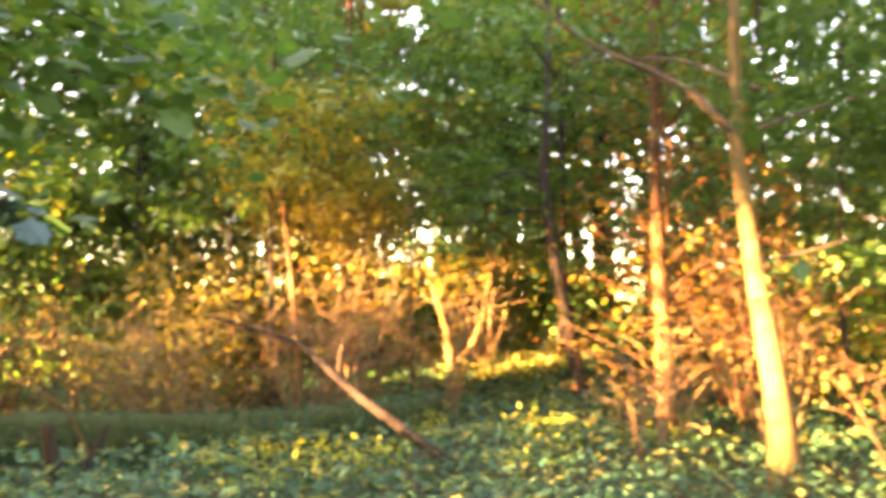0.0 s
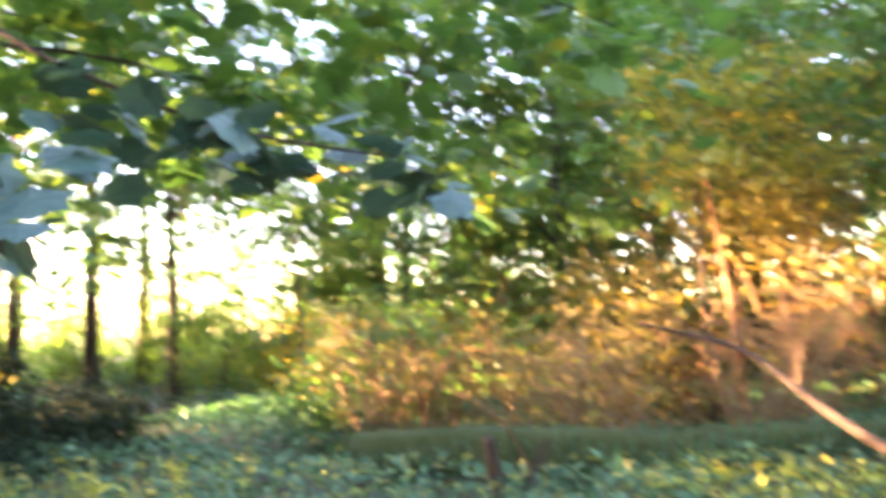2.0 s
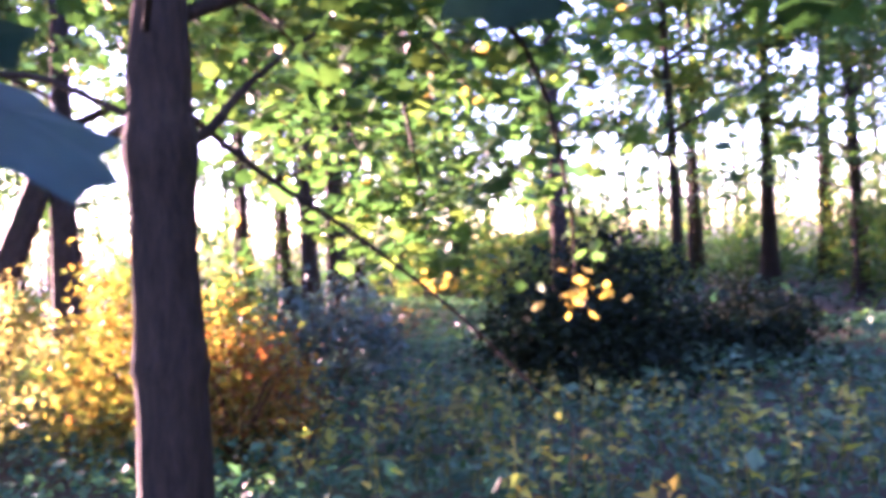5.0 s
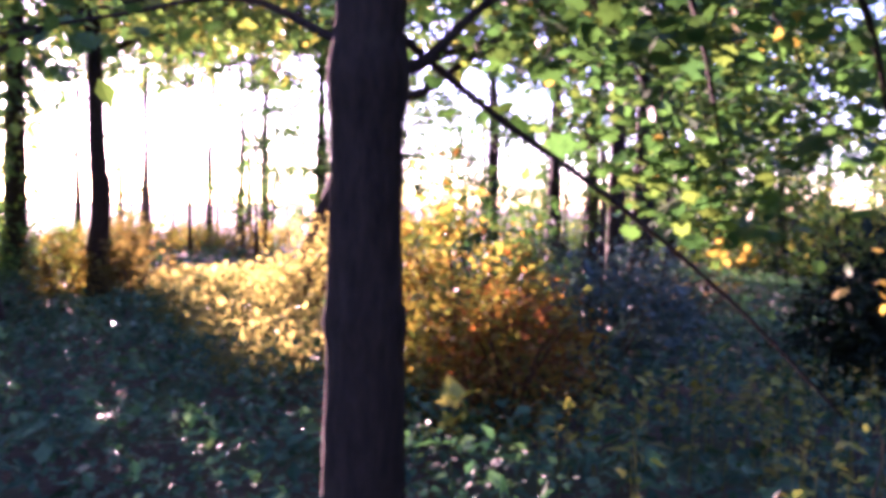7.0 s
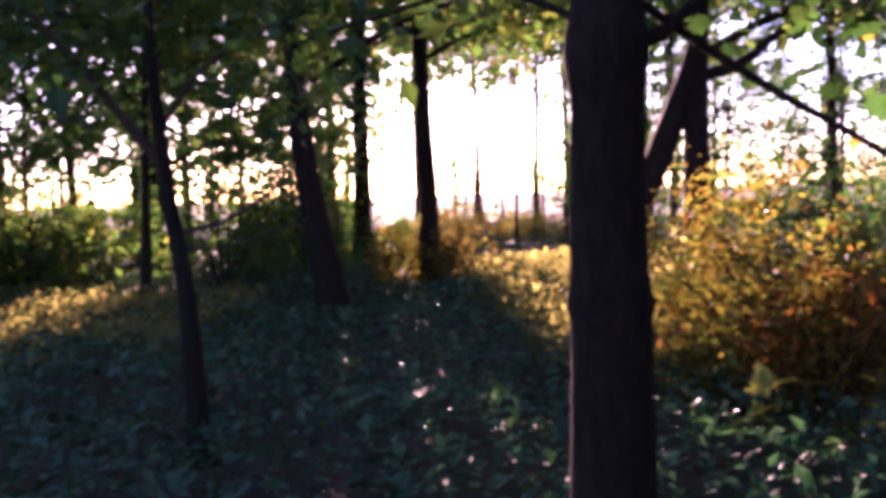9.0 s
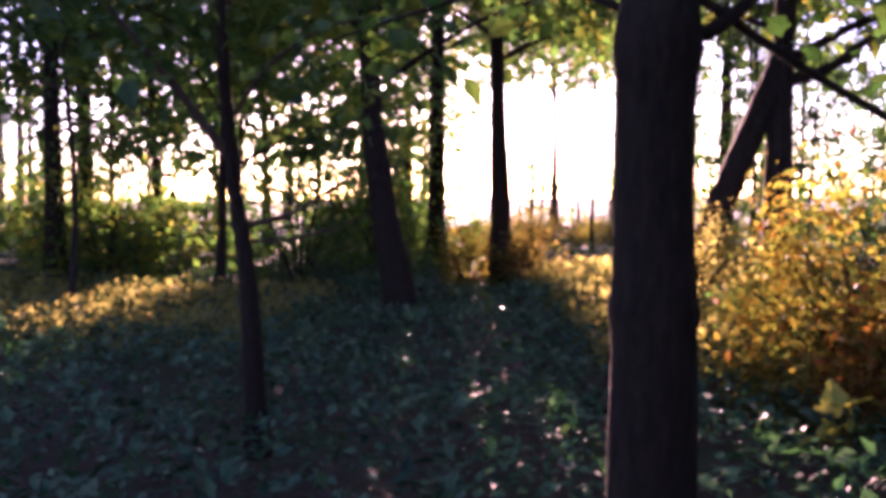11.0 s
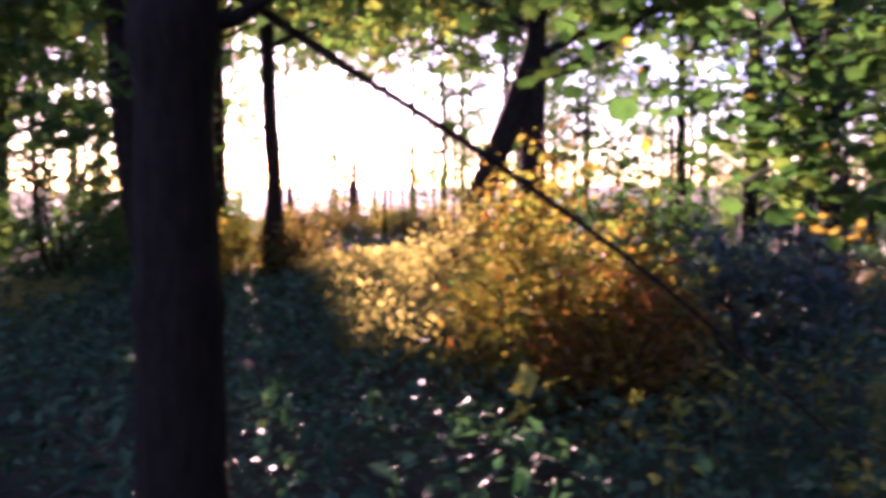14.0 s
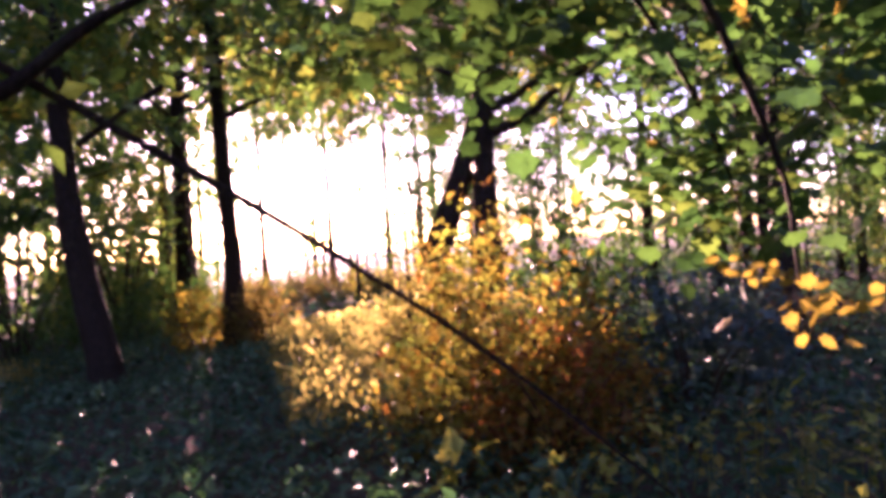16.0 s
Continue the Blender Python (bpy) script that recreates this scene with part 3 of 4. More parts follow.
# slighter trees far back, to the side of the sun
for x, y, sc, kk in ((3.6, 31.0, 1.0, 4), (-4.6, 30.0, 0.75, 1), (-6.4, 28.0, 0.75, 0),
                     (3.0, 35.0, 1.0, 4), (1.3, 31.0, 0.9, 4), (3.6, 23.0, 0.9, 4), (5.0, 22.0, 0.9, 5), (4.6, 17.5, 0.9, 4),
                     (2.3, 33.0, 1.0, 4), (0.6, 36.0, 1.1, 4), (4.4, 29.0, 1.0, 4), (5.4, 32.0, 1.0, 5), (6.3, 26.5, 1.0, 4), (0.1, 29.5, 0.8, 4), (-0.9, 33.5, 1.0, 5),
                     (2.9, 27.5, 0.7, 4), (7.2, 30.5, 1.0, 5), (5.9, 36.0, 1.1, 4), (4.1, 38.0, 1.1, 5), (1.7, 39.0, 1.1, 5),
                     # between the ways of the light
                     (5.0, 15.6, 0.45, 3), (4.5, 19.4, 0.5, 3), (4.0, 24.0, 0.55, 3), (9.0, 13.5, 0.45, 3), (8.2, 20.0, 0.5, 3), (7.6, 26.0, 0.6, 3), (12.6, 16.0, 0.7, 3), (13.6, 19.0, 0.9, 1), (12.6, 23.0, 0.8, 3),
                     (-7.6, 16.0, 1.0, 3), (-10.2, 15.0, 1.1, 3), (-6.6, 20.5, 1.1, 3), (-9.6, 23.0, 1.2, 3), (-14.0, 14.0, 1.1, 3),
                     # behind the brush
                     (17.5, -3.5, 1.0, 3), (20.0, -6.0, 1.0, 1), (16.5, -12.5, 1.0, 1), (13.5, -13.5, 1.0, 3), (21.0, -12.0, 1.1, 1), (10.0, -14.0, 1.0, 1), (7.0, -14.0, 1.0, 3), (22.0, -1.5, 1.1, 1), (19.5, 2.0, 1.0, 3), (4.0, -13.5, 1.0, 1), (22.5, 4.0, 1.1, 3), (17.8, -8.4, 1.0, 3), (24.0, -8.0, 1.2, 1)):
    copy_thing(FAR[kk], pose(x, y, gz(x, y) - 0.05, 0, 0, 53 * x) @ Matrix.Scale(sc, 4))

# saplings with dense low crowns between the trunks
for x, y, h, low, n, sd in ((4.9, 8.4, 7.0, 3.3, 300, 51), (5.9, 8.6, 6.5, 1.7, 300, 52),
                            (-4.9, 9.4, 6.5, 2.3, 240, 55), (-8.2, 9.0, 6.5, 1.6, 260, 56), (15.0, 6.4, 6.5, 1.5, 260, 57), (7.2, -9.2, 7.0, 2.0, 420, 58), (10.6, -9.6, 7.5, 2.0, 420, 59),
                            (13.4, 3.4, 6.5, 2.0, 380, 75), (12.4, -2.6, 6.5, 2.7, 330, 76), (16.2, 4.2, 9.0, 1.8, 480, 86), (14.4, 1.2, 8.5, 2.2, 480, 87), (16.4, -1.4, 9.0, 2.4, 480, 89), (6.0, 13.6, 9.0, 3.8, 460, 79), (8.7, 15.2, 9.5, 4.2, 460, 83), (4.4, 17.0, 9.5, 3.9, 460, 84), (5.0, -8.4, 8.0, 2.8, 380, 77), (1.9, -8.4, 8.0, 2.6, 380, 78), (14.6, -4.4, 7.5, 2.2, 420, 71), (3.2, -8.8, 7.0, 2.2, 380, 72), (11.2, -5.4, 6.5, 3.0, 300, 73), (8.6, -2.6, 6.0, 2.8, 260, 74)):
    lim = side_limbs(h, low, h * 0.95, 13, 1.9, 0.02, rise=0.2, seed=sd)
    tree("maple_sapling", "green maple sapling with tiers of drooping leaves", x, y, [(0, 0, 0), (0.08, 0.03, h * 0.25), (-0.04, 0.08, h * 0.55), (0.0, 0.05, h)], 0.04, 0.012, BARK_DARK,
         lim, crown_round(lim, n, 0.3, flat=0.07), limb_bark=TWIG, group="maple saplings", leaves=L_MAPLE, size=0.11, shape=KITE, segs=8)

# distant woods round the glade, open toward the low sun
fw = random.Random(77)
wood = []
while len(wood) < 420:
    a, d = fw.uniform(0, 2 * math.pi), fw.uniform(40, 62)
    x, y = 2 + d * math.cos(a), d * math.sin(a)
    if y > 0 and in_light(x, y, 0.3):
        continue
    wood.append((x, y, fw.uniform(6, 11), fw.uniform(0.07, 0.2)))
bm = tubes("distant_woods", [([(x, y, -0.2), (x + 0.2, y, h * 0.5), (x, y + 0.2, h)], r, r * 0.4) for x, y, h, r in wood], BARK_DARK, segs=6, steps=2)
woods = tagged(new("distant_woods", bm), "distant line of thin trunks and leaves round the glade", "woods", kind="stuff")
tuft = np.array([(x + fw.gauss(0, 1.3), y + fw.gauss(0, 1.3), abs(fw.gauss(0, 0.45)) * h) for x, y, h, r in wood for _ in range(9)])
part("foliage", leaf_mesh("foliage", clumps(tuft, 62000, (0.7, 0.7, 0.28)), 0.32, L_FAR), woods, kind="stuff")


# ---- shrubs ----
def shrub(name, label, x, y, rx, ry, h, leaves, n, size, bark=TWIG, stems=8, seed=1, group="", hollow=0.35, shape=KITE, low=0.1, clumpy=90, tight=0.16):
    rr = random.Random(seed)
    t = thing(name, x, y, gz(x, y) - 0.03, label, "shrub", group)
    tips = []
    for i in range(stems):
        a = 2 * math.pi * (i + rr.random()) / stems
        q = rr.uniform(0.45, 0.95)
        ex, ey, ez = math.cos(a) * rx * q, math.sin(a) * ry * q, h * rr.uniform(0.55, 0.98) * (1.05 - 0.45 * q)
        pts = [(math.cos(a) * 0.06, math.sin(a) * 0.06, 0), (ex * 0.35, ey * 0.35, ez * 0.5), (ex * 0.75, ey * 0.75, ez * 0.9), (ex, ey, ez)]
        part("stem", tubes("stem", [(pts, 0.012 + 0.006 * h, 0.004)], bark, segs=5, steps=4), t)
        tips.append(pts)
    k = 40 + n // clumpy
    g = rng.normal(0, 1, (k, 3))
    g /= np.linalg.norm(g, axis=1)[:, None]
    rad = rng.uniform(hollow, 1.0, k) ** 0.6
    c = np.stack([g[:, 0] * rx * rad, g[:, 1] * ry * rad, low * h + (h * (1 - low)) * np.abs(g[:, 2]) * rad], -1)
    w = tight * (rx + ry) / 2
    p = clumps(c, n, (w, w, 0.09 * h))
    p[:, 2] = np.abs(p[:, 2])
    part("foliage", leaf_mesh("foliage", p, size, leaves, shape, 0.7, origin=(x, y, 0)), t)
    return t


shrub("copper_shrub", "bushy shrub with backlit yellow and copper leaves", 2.45, 6.4, 1.05, 0.85, 1.75, L_ORANGE, 9500, 0.056, BARK_RED, 18, seed=31, hollow=0.15, clumpy=110, tight=0.10, low=0.05)
shrub("copper_shrub", "lower shrub with coppery brown leaves", 2.6, 5.75, 0.65, 0.5, 1.15, L_COPPER, 2100, 0.052, BARK_RED, 12, seed=26, hollow=0.2, tight=0.2)
# sun on these two shrubs is put into the pale leaf colour
shrub("sunlit_shrub", "low shrub with sunlight put into its pale yellow leaf colour", 2.9, 9.0, 0.8, 0.7, 1.1, L_SUN_PALE, 3000, 0.06, BARK_RED, 10, seed=30)
shrub("sunlit_shrub", "low shrub with sunlight put into its pale yellow leaf colour", 2.15, 10.4, 0.7, 0.7, 1.35, L_SUN_PALE, 2600, 0.06, BARK_RED, 10, seed=29)
shrub("tangled_shrub", "loose dull green shrub behind the copper one", 3.6, 8.4, 0.85, 0.7, 2.1, L_MAPLE, 2800, 0.075, BARK_DARK, 12, seed=27, hollow=0.2)
# added and mostly hidden: keeps low sun off the copper shrub's lower half
shrub("shading_shrub", "low dark green shrub added to shade the copper one's lower half", 2.3, 8.0, 0.85, 0.6, 0.7, L_FAR, 3000, 0.06, BARK_DARK, 10, seed=28)
shrub("grey_shrub", "dull grey-green shrub in shade", 3.9, 6.6, 0.85, 0.8, 1.35, L_GREY, 3000, 0.07, seed=32)
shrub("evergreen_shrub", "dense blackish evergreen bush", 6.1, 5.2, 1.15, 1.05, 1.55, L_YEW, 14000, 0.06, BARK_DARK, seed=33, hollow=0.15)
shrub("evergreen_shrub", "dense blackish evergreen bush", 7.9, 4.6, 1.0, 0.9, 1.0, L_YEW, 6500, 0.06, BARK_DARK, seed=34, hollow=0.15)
shrub("green_shrub", "tangled shrub with dull green leaves", 9.5, 1.5, 1.3, 1.2, 1.9, L_MAPLE, 4200, 0.09, DEAD, 14, seed=35)
shrub("browning_shrub", "tangled shrub with browning yellow leaves", 9.6, -1.6, 1.4, 1.2, 2.4, L_BROWN, 4200, 0.09, DEAD, 14, seed=36)
shrub("browning_shrub", "tangled shrub with browning yellow leaves", 14.8, 3.2, 1.4, 1.2, 1.8, L_YELLOW, 2400, 0.09, DEAD, 10, seed=37)
shrub("hazel_shrub", "tall green shrub arching over the brush", 13.6, 0.3, 1.6, 1.8, 4.2, L_MAPLE, 5200, 0.11, DEAD, 14, seed=38)
shrub("hazel_shrub", "tall green shrub with yellowing leaves", 9.9, -3.7, 1.5, 1.3, 4.6, L_BROWN, 4200, 0.10, DEAD, 6, seed=39, low=0.45)
shrub("hazel_shrub", "tall green shrub arching over the brush", 15.5, -2.0, 2.0, 1.8, 4.5, L_FAR, 3600, 0.14, DEAD, 10, seed=40)

YELLOW_LIMBS = side_limbs(4.6, 2.4, 4.4, 9, 1.5, 0.016, rise=0.25, seed=91)
tree("yellowing_tree", "slim tree with a spray of yellow leaves in sunlight", 8.3, -2.9, [(0, 0, 0), (0.05, 0.1, 1.5), (0.0, 0.3, 3.0), (-0.2, 0.5, 4.6)], 0.05, 0.015, BARK_RED,
     YELLOW_LIMBS, crown_round(YELLOW_LIMBS, 420, 0.28, flat=0.1, tuft=0.2), limb_bark=TWIG, leaves=L_YELLOW, size=0.085, segs=8)

for x, y, h, lv, sd in ((14.5, -8.6, 4.6, L_MAPLE, 61), (12.6, -11.5, 4.8, L_FAR, 62), (9.0, -11.8, 4.8, L_ORANGE, 63), (17.5, -6.0, 5.0, L_FAR, 64), (6.2, -11.5, 4.6, L_FAR, 65),
                         (18.5, -10.5, 5.0, L_MAPLE, 66), (3.0, -11.0, 4.5, L_BROWN, 67), (16.5, 0.5, 4.5, L_BROWN, 68), (19.5, -2.5, 5.0, L_FAR, 69)):
    shrub("hazel_shrub", "tall dense shrub closing the view", x, y, 1.9, 1.8, h, lv, 3800, 0.13, DEAD, 8, seed=sd, group="tall shrubs")

# a thicket of tall loose shrubs behind the first trunks, open only where the sun comes in
tall = shrub("thicket_shrub", "tall loose backlit shrub among the trunks", 0, 0, 1.7, 1.6, 4.6, L_FAR, 3000, 0.13, BARK_DARK, 9, seed=81, group="thicket", hollow=0.25, low=0.06)
tall2 = shrub("thicket_shrub", "tall loose backlit shrub among the trunks", 0, 0, 1.5, 1.5, 3.4, L_MAPLE, 2600, 0.11, BARK_DARK, 9, seed=82, group="thicket", hollow=0.25, low=0.06)
rq = random.Random(31)
bush_spots = []
tries = 0
while len(bush_spots) < 88 and tries < 6000:
    tries += 1
    a, d = rq.uniform(-1.1, 2.6), rq.uniform(14.5, 30)
    x, y = 1.0 + d * math.cos(a), d * math.sin(a)
    u = x + 0.096 * y
    if any(math.hypot(x - p, y - q) < 2.3 for p, q in bush_spots) or open_view(x, y) or (y > 4 and (-0.4 < u < 5.2 or in_light(x, y, 0.5))) or (math.hypot(x - 12.2, y + 6.5) < 4.5):
        continue
    bush_spots.append((x, y))
for i, (x, y) in enumerate(bush_spots):
    low_ones = y > 3 and 4.4 < x + 0.096 * y < 14.5
    m = pose(x, y, gz(x, y) - 0.03, 0, 0, rq.uniform(0, 360)) @ Matrix.Scale(rq.uniform(0.85, 1.2) * (0.45 if low_ones else 0.72 if x < -4 else 1), 4)
    if i < 2:
        (tall, tall2)[i].matrix_basis = m
    else:
        copy_thing((tall, tall2)[rq.randrange(2)], m)
# the clump that keeps the middle of the glade in shade
for x, y, sc in ((-1.0, 17.6, 0.5), (-2.0, 15.6, 0.42), (-2.2, 20.0, 0.5), (-3.8, 18.0, 0.5)):
    copy_thing(tall2, pose(x, y, gz(x, y) - 0.03, 0, 0, 77 * x) @ Matrix.Scale(sc, 4))

for i in range(16):
    x, y = rq.uniform(-1.6, 4.0), rq.uniform(27, 34)
    copy_thing(tall2, pose(x, y, gz(x, y) - 0.03, 0, 0, rq.uniform(0, 360)) @ Matrix.Scale(rq.uniform(0.26, 0.38), 4))

for i, (x, y, rx, h) in enumerate(((0.25, 13.1, 0.6, 1.3), (-0.75, 13.6, 0.5, 1.25), (-0.05, 14.6, 0.6, 1.3), (-0.4, 26.5, 1.1, 1.0), (1.1, 25.6, 1.0, 0.9), (2.4, 26.8, 1.2, 1.05), (3.6, 25.8, 1.0, 0.95), (4.8, 27.0, 1.1, 1.1), (0.6, 29.0, 1.3, 1.3), (2.9, 29.5, 1.3, 1.4))):
    shrub("browning_bush", "low backlit bush with brownish yellow leaves", x, y, rx, rx * 0.8, h, (L_BROWN, L_ORANGE)[i % 2], 1500, 0.07, BARK_RED, 9, seed=300 + i, group="backlit bushes")

kinds = [shrub("undergrowth_shrub", "loose green undergrowth shrub among the trunks", 0, 0, 1.3, 1.2, 1.5, L_FAR, 1500, 0.12, seed=41, group="undergrowth"),
         shrub("undergrowth_shrub", "loose green undergrowth shrub among the trunks", 0, 0, 1.6, 1.4, 2.4, L_FAR, 1900, 0.13, seed=42, group="undergrowth"),
         shrub("undergrowth_shrub", "low dull green undergrowth shrub among the trunks", 0, 0, 1.5, 1.4, 1.1, L_MAPLE, 1200, 0.11, seed=43, group="undergrowth")]
rs = random.Random(9)
placed = [(2.1, 5.45), (3.9, 6.6), (6.1, 5.2), (7.6, 4.2), (10.2, 1.2), (9.6, -1.6)]
count = 0
while count < 95:
    a, d = rs.uniform(0, 2 * math.pi), rs.uniform(11.5, 34)
    x, y = 1.5 + d * math.cos(a), d * math.sin(a)
    k = rs.randrange(3)
    if any(math.hypot(x - p, y - q) < 1.7 for p, q in placed) or open_view(x, y) or (y > 6 and in_light(x, y, 0.8 if d < 24 else 0.0) and (k != 2 or d < 24)):
        continue
    if math.hypot(x - 12.2, y + 6.5) < 3 or abs(x + 0.1) < 1.6 and 9 < y < 15:
        continue
    placed.append((x, y))
    m = pose(x, y, gz(x, y) - 0.03, 0, 0, rs.uniform(0, 360)) @ Matrix.Scale(rs.uniform(0.8, 1.25), 4)
    if count < 3:
        kinds[count].matrix_basis = m
    else:
        copy_thing(kinds[k], m)
    count += 1

def twiggy(x, y, h, spread, stems, bark, label, seed, leaves=None, count=0):
    """A nearly leafless shrub: thin forking stems, each a part of its own."""
    rr = random.Random(seed)
    t = thing("bare_shrub", x, y, gz(x, y) - 0.02, label, "shrub", "bare shrubs")
    ends = []
    for i in range(stems):
        a, q = rr.uniform(0, 6.28), rr.uniform(0.25, 1.0)
        top = Vector((math.cos(a) * spread * q, math.sin(a) * spread * q, h * rr.uniform(0.5, 1.0)))
        foot = Vector((math.cos(a) * 0.1, math.sin(a) * 0.1, 0))
        mid = foot.lerp(top, 0.5) + Vector((rr.gauss(0, 0.12), rr.gauss(0, 0.12), 0.12 * h))
        limbs = [([foot, mid, top], 0.016, 0.005)]
        for u in (0.35, 0.5, 0.62, 0.75, 0.88):
            b = rr.uniform(0, 6.28)
            start = foot.lerp(mid, u * 2) if u < 0.5 else mid.lerp(top, u * 2 - 1)
            ln = rr.uniform(0.25, 0.7)
            end = start + Vector((math.cos(b) * ln, math.sin(b) * ln, ln * rr.uniform(-0.1, 0.8)))
            limbs.append(([start, start.lerp(end, 0.5) + Vector((0, 0, 0.06)), end], 0.008, 0.003))
            ends.append(end)
        part("stem", tubes("stem", limbs, bark, segs=5, steps=3), t)
    if leaves:
        part("foliage", leaf_mesh("foliage", clumps([tuple(e) for e in ends], count, (0.12, 0.12, 0.08)), 0.06, leaves, KITE, 0.8), t)


for i, (x, y, h, sp, n, lv, c) in enumerate((
        (6.7, -8.2, 2.4, 1.0, 14, L_COPPER, 400), (4.5, -7.0, 2.6, 1.1, 16, L_COPPER, 420), (4.2, -5.2, 1.3, 0.8, 11, L_BROWN, 250), (5.6, -7.6, 3.4, 1.3, 16, L_COPPER, 600),
        (7.3, -2.7, 1.9, 1.0, 16, L_BROWN, 420), (7.0, -1.1, 1.5, 0.9, 14, L_YELLOW, 260), (7.5, 0.5, 1.8, 1.0, 14, L_BROWN, 420), (8.4, -3.5, 2.4, 1.0, 16, L_COPPER, 420), (7.7, -4.5, 1.9, 0.8, 12, L_BROWN, 260),
        (14.2, -5.6, 2.8, 1.0, 10, L_ORANGE, 500), (12.9, -7.4, 3.2, 1.3, 12, L_ORANGE, 900), (10.4, -4.2, 2.2, 1.1, 10, L_BROWN, 600), (8.9, -2.6, 1.8, 1.1, 12, L_BROWN, 500),
        (7.9, -0.4, 1.5, 1.0, 12, L_BROWN, 700), (8.1, 1.2, 1.7, 1.0, 10, L_BROWN, 800), (2.6, -6.6, 2.0, 0.9, 8, L_BROWN, 300), (7.2, -7.9, 3.0, 1.2, 10, L_BROWN, 700),
        (4.9, 7.4, 1.0, 0.9, 9, L_GREY, 300), (5.7, 7.9, 0.9, 0.9, 9, L_BROWN, 200))):
    twiggy(x, y, h, sp, n, DEAD if i % 3 else BARK_RED, "tangle of thin bare twigs with a few leaves", 200 + i, lv, c)

# a bent dry stalk in the herbs
stalk = thing("dry_stalk", 2.75, 2.72, gz(2.75, 2.72), "bent dry reddish stalk standing in the herbs", "stalk")
part("stem", tubes("stem", [([(0, 0, 0), (0.03, 0.0, 0.3), (0.05, -0.02, 0.5), (0.0, -0.03, 0.62)], 0.008, 0.003)], DEAD, segs=5), stalk)

# ---- dead wood ----
log = thing("fallen_log", 6.3, -1.5, gz(6.3, -1.5), "mossy fallen log lying in the herbs", "log")
part("log", tubes("log", [([(0.6, 2.7, 0.2), (0.25, 1.3, 0.28), (0.0, 0, 0.27), (0.1, -1.4, 0.3), (0.5, -2.6, 0.36)], 0.22, 0.16)], MOSS, segs=18, rough=0.28, steps=12), log)
spine = along([(0.6, 2.7, 0.2), (0.25, 1.3, 0.28), (0.0, 0, 0.27), (0.1, -1.4, 0.3), (0.5, -2.6, 0.36)], 5200, 0.0)
turn = rng.uniform(-0.4, 3.5, len(spine))
spine[:, 0] += -np.cos(turn) * 0.2
spine[:, 2] += np.sin(turn) * 0.2
part("moss", leaf_mesh("moss", spine, 0.035, L_HERB, KITE, 0.9), log, "ragged moss and small herbs", kind="stuff")
bough = thing("fallen_branch", 4.74, -3.4, gz(4.74, -3.4), "dead branch propped against the brush heap", "branch")
part("limb", tubes("limb", [([(-0.2, -0.2, 0.02), (0.1, 0.1, 0.25), (0.7, 0.65, 0.72), (1.5, 1.05, 1.15), (2.3, 1.8, 1.4)], 0.06, 0.015)], BARK_DARK, segs=9, rough=0.16), bough)
part("twig", tubes("twig", [([(0.9, 0.75, 0.85), (1.2, 0.6, 1.2), (1.3, 0.2, 1.5)], 0.018, 0.004)], DEAD, segs=5), bough)
stump = thing("broken_stump", 5.3, -0.2, gz(5.3, -0.2), "dark broken stump with a leaning stub beside the log", "stump")
part("stub", tubes("stub", [([(0, 0, -0.05), (0.02, 0.0, 0.3), (0.0, 0.05, 0.62)], 0.075, 0.045)], BARK_DARK, segs=9, rough=0.2), stump)
part("stub", tubes("stub", [([(0.1, -0.2, -0.05), (0.12, -0.3, 0.3), (0.15, -0.42, 0.58)], 0.05, 0.02)], BARK_DARK, segs=7, rough=0.2), stump)
heap = thing("brush_heap", 8.0, -1.9, gz(8.0, -1.9), "heap of dead twigs and branches", "brush heap")
rh = random.Random(12)
for i in range(70):
    a, b = rh.uniform(0, 6.28), rh.uniform(0, 6.28)
    px, py = rh.gauss(0, 0.7), rh.gauss(0, 1.3)
    ln, z = rh.uniform(0.5, 1.3), rh.uniform(0.05, 0.3)
    up = rh.uniform(0.1, 0.9)
    part("branch", tubes("branch", [([(px, py, z), (px + math.cos(a) * ln * 0.5, py + math.sin(a) * ln * 0.5, z + up * ln * 0.6),
                                      (px + math.cos(a) * ln + math.cos(b) * 0.2, py + math.sin(a) * ln + math.sin(b) * 0.2, z + up * ln)], rh.uniform(0.008, 0.024), 0.004)],
                         DEAD, segs=5, steps=3), heap)

# ---- ground cover ----
def scatter(n, x0, x1, y0, y1, keep=None):
    p = np.stack([rng.uniform(x0, x1, n), rng.uniform(y0, y1, n), np.zeros(n)], -1)
    return p if keep is None else p[keep(p[:, 0], p[:, 1])]


def herb_height(x, y):
    return 0.28 + 0.07 * np.sin(1.7 * x + 0.6 * y) * np.sin(1.3 * y - 0.5 * x) + 0.04 * np.sin(4.1 * x + 1) * np.sin(3.7 * y)


def herb_layer(name, label, p, size, mat, depth=0.5, shape=KITE, tilt=0.4):
    h = herb_height(p[:, 0], p[:, 1])
    p[:, 2] = ground_height(p[:, 0], p[:, 1]) + h * (1 - depth * rng.uniform(0, 1, len(p)) ** 2) + rng.normal(0, 0.025, len(p))
    return tagged(new(name, leaf_mesh(name, p, size, mat, shape, tilt)), label, "ground cover", kind="stuff")


herb_layer("herb_carpet", "dense carpet of broad green woodland herbs", scatter(165000, -9, 11, -10, 16), 0.066, L_HERB, 0.75, tilt=0.5)
outer = scatter(60000, -32, 36, -32, 38, lambda x, y: (x < -9) | (x > 11) | (y < -10) | (y > 16))
herb_layer("herb_carpet", "carpet of woodland herbs running off among the trunks", outer, 0.17, L_HERB, 0.7)


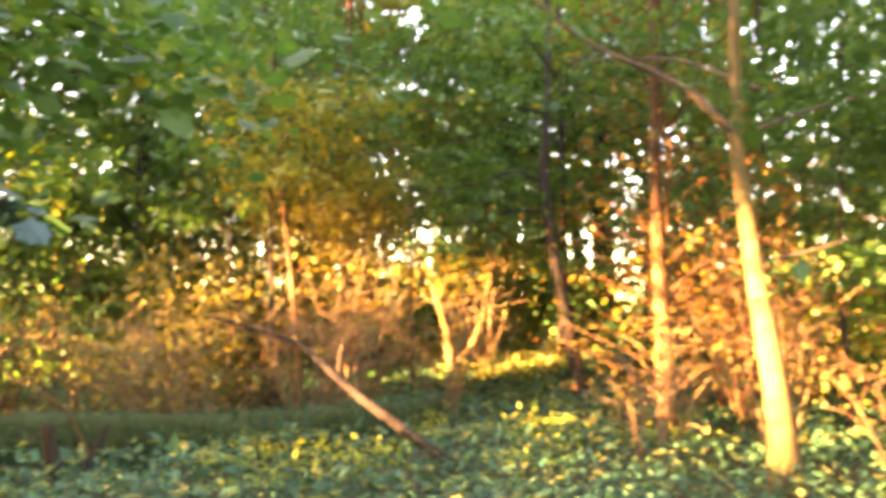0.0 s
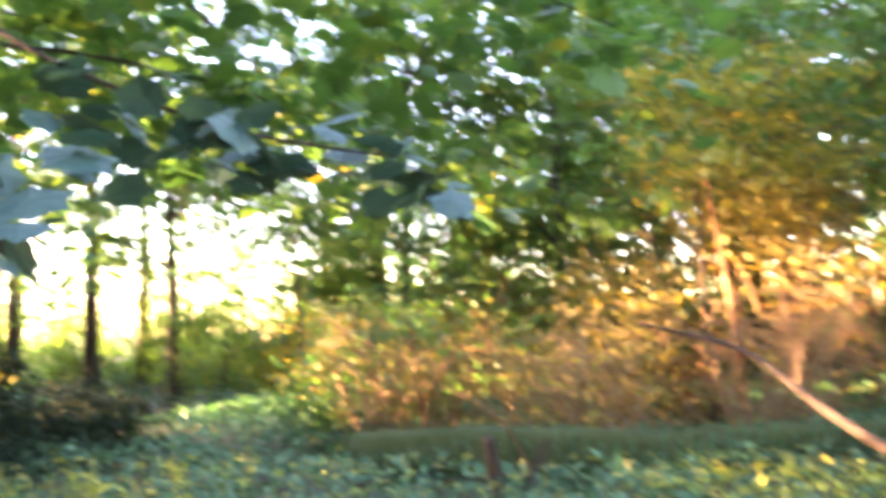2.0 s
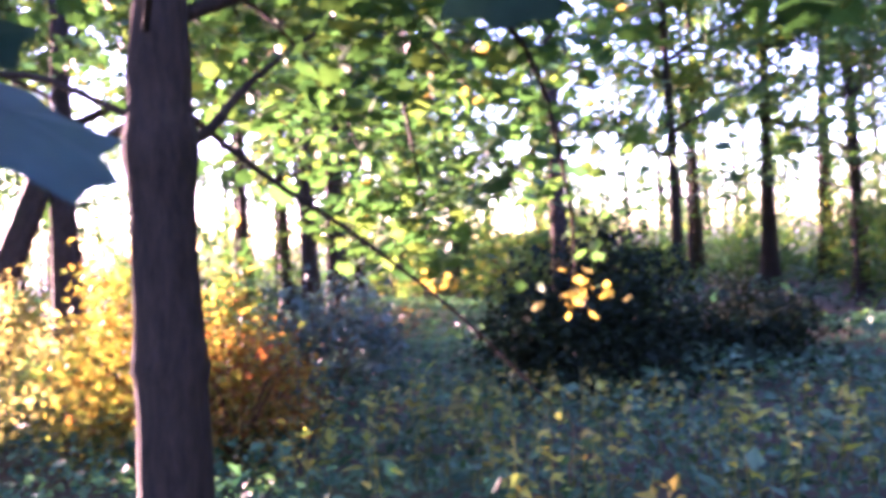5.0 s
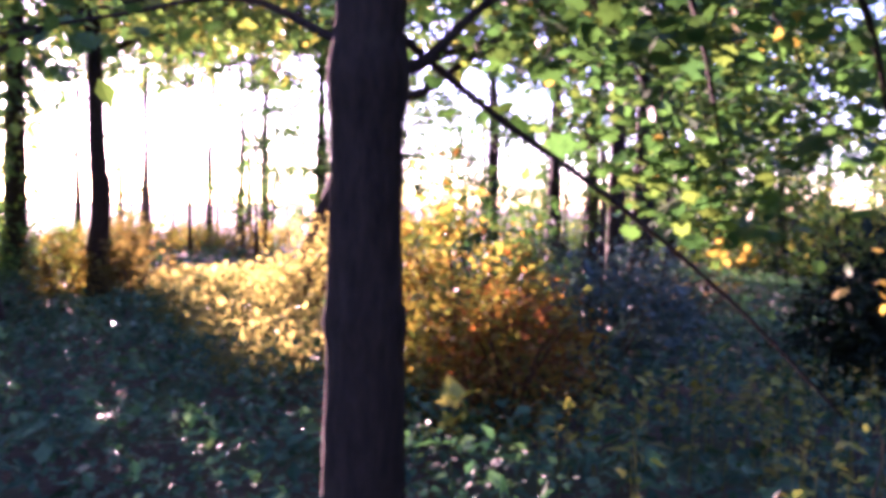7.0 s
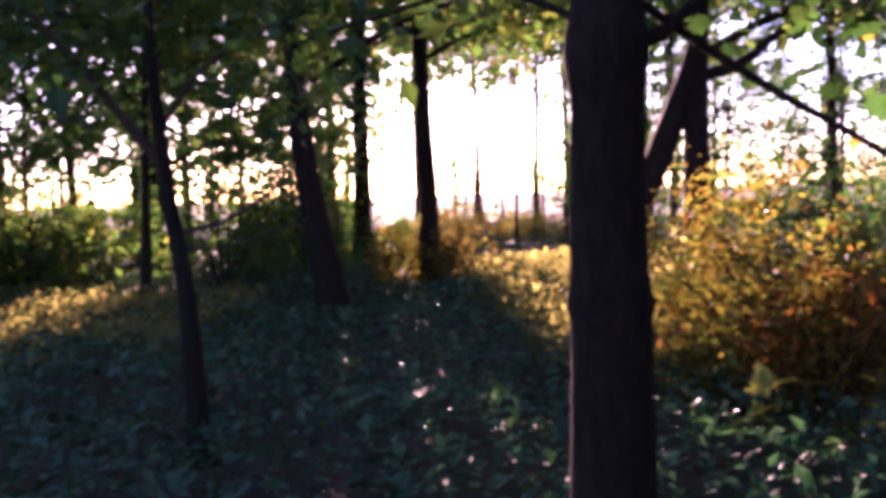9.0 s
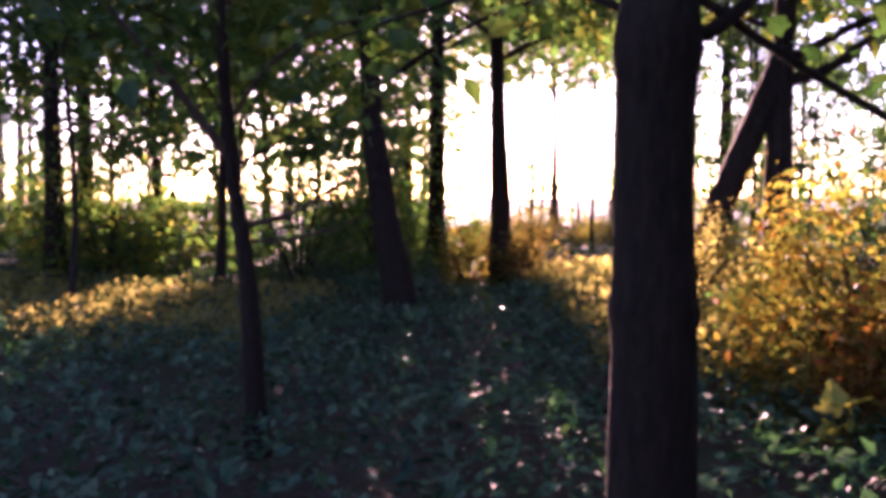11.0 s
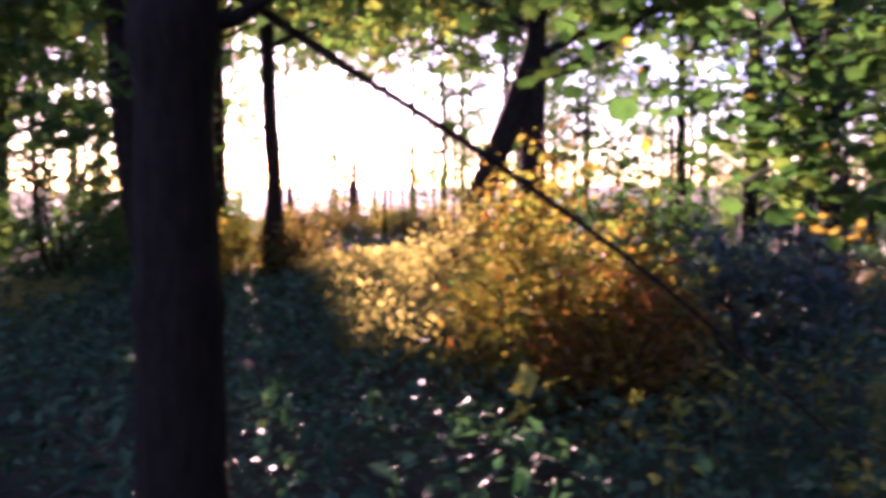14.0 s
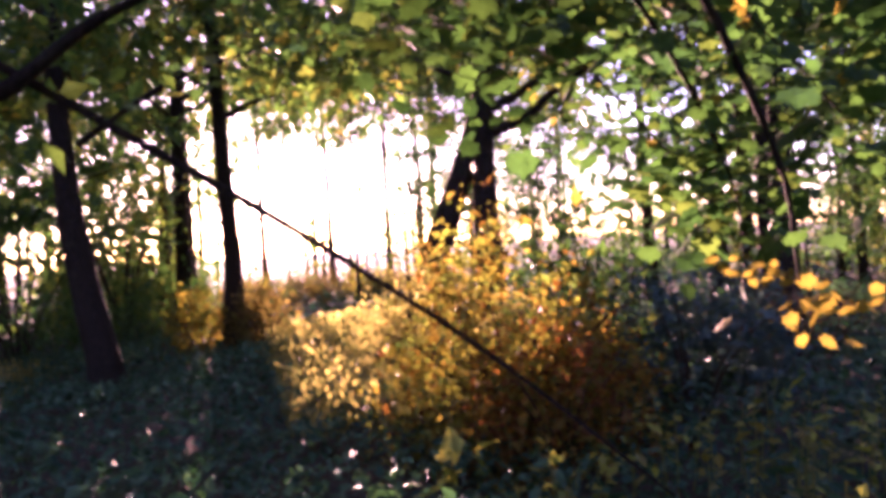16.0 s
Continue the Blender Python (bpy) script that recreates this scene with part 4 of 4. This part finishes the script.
herb_layer("herb_carpet", "carpet of woodland herbs on the low bank", scatter(26000, 11, 21, -13, 5), 0.12, L_HERB, 0.7)
# yellow-lit spots on the herbs, put in as leaves of a paler colour
leaf_bits = scatter(5200, 2.0, 16, -9, 1.5)
herb_layer("sun_fleck_herbs", "scattered herb leaves with sun flecks put into their pale colour", leaf_bits, 0.08, L_SUN_PALE, 0.1)


def grass(name, label, p, h, mat):
    p[:, 2] = ground_height(p[:, 0], p[:, 1])
    return tagged(new(name, leaf_mesh(name, p, h, mat, BLADE, 0.22, up=1.35, spread=0.12)), label, "grass", kind="stuff")


# laid along the sun's lane: the pool of light put into pale grass
grass("tall_grass", "tall pale grass with the sunlight put into its colour", scatter(16000, 0.2, 6.5, 7.5, 15, lambda x, y: (x + 0.096 * y > 1.5) & (x + 0.096 * y < 4.2)), 0.26, L_SUN_PALE)
grass("tall_grass", "tall pale grass with the sunlight put into its colour", scatter(9000, -8, -2.6, 8, 14), 0.24, L_SUN_PALE)


# herbs behind the shade line, yellow-green weeds along the path: sunlight put into their colour
def leafy(name, label, p, size, mat, tall):
    p[:, 2] = ground_height(p[:, 0], p[:, 1]) + tall * rng.uniform(0.3, 1.0, len(p))
    return tagged(new(name, leaf_mesh(name, p, size, mat, KITE, 0.8)), label, "ground cover", kind="stuff")


leafy("sunlit_herbs", "pale herbs with the low sun put into their colour", scatter(22000, 0.2, 6.5, 6.6, 15, lambda x, y: (x + 0.096 * y > 1.5) & (x + 0.096 * y < 4.4)), 0.06, L_SUN_PALE, 0.5)
leafy("sunlit_herbs", "pale bank herbs with the sunlight put into their colour", scatter(7000, 11.5, 16.5, -10, -6.2), 0.08, L_SUN_PALE, 0.4)
leafy("sunlit_herbs", "pale herbs with the low sun put into their colour", scatter(7000, -7.5, -2.4, 7.5, 12), 0.06, L_SUN_PALE, 0.42)

# patches of sunlit ground, imitated by bright yellow-green leaf colour
leafy("sun_patch_herbs", "herbs before the log, a sun patch put into their yellow-green colour", scatter(900, 3.9, 5.5, -3.4, -1.2, lambda x, y: ((x - 4.7) / 0.7) ** 2 + ((y + 2.2) / 1.0) ** 2 + 0.4 * np.sin(5 * x) * np.sin(4 * y) < 0.7), 0.055, L_WEED, 0.4)
leafy("sun_patch_herbs", "herbs under the reddish tree, sun patches put into their yellow-green colour", scatter(2200, 3.8, 7.2, -6.0, -3.6, lambda x, y: np.sin(2.3 * x + y) * np.sin(2.9 * y - 0.6 * x) > 0.25), 0.055, L_WEED, 0.4)

rw = random.Random(19)


def weed(x, y, h, mat, leaves, size):
    t = thing("weed", x, y, gz(x, y), "upright yellow-green weed among the herbs", "weed", "weeds")
    dx, dy = rw.uniform(-0.06, 0.06), rw.uniform(-0.06, 0.06)
    part("stem", tubes("stem", [([(0, 0, 0), (dx * 0.5, dy * 0.5, h * 0.5), (dx, dy, h)], 0.005, 0.002)], L_SUN_PALE, segs=5, steps=3), t)
    p = np.array([(dx * u + rw.gauss(0, 0.035), dy * u + rw.gauss(0, 0.035), h * u) for u in (0.45 + 0.55 * i / leaves for i in range(leaves))])
    part("leaves", leaf_mesh("leaves", p, size, mat, KITE, 0.5), t)


# L_WEED leaves carry their sunlight in the colour
weed(1.72, 4.75, 0.46, L_WEED, 14, 0.12)
weed(2.40, 4.30, 0.46, L_WEED, 12, 0.10)
weed(3.85, 3.05, 0.48, L_WEED, 8, 0.08)
for i in range(150):
    weed(rw.uniform(1.9, 5.6), rw.uniform(1.7, 5.2), rw.uniform(0.4, 0.6), rw.choice((L_WEED, L_WEED, L_YELLOW, L_SUN_PALE, L_MAPLE)), rw.randrange(5, 10), rw.uniform(0.05, 0.08))
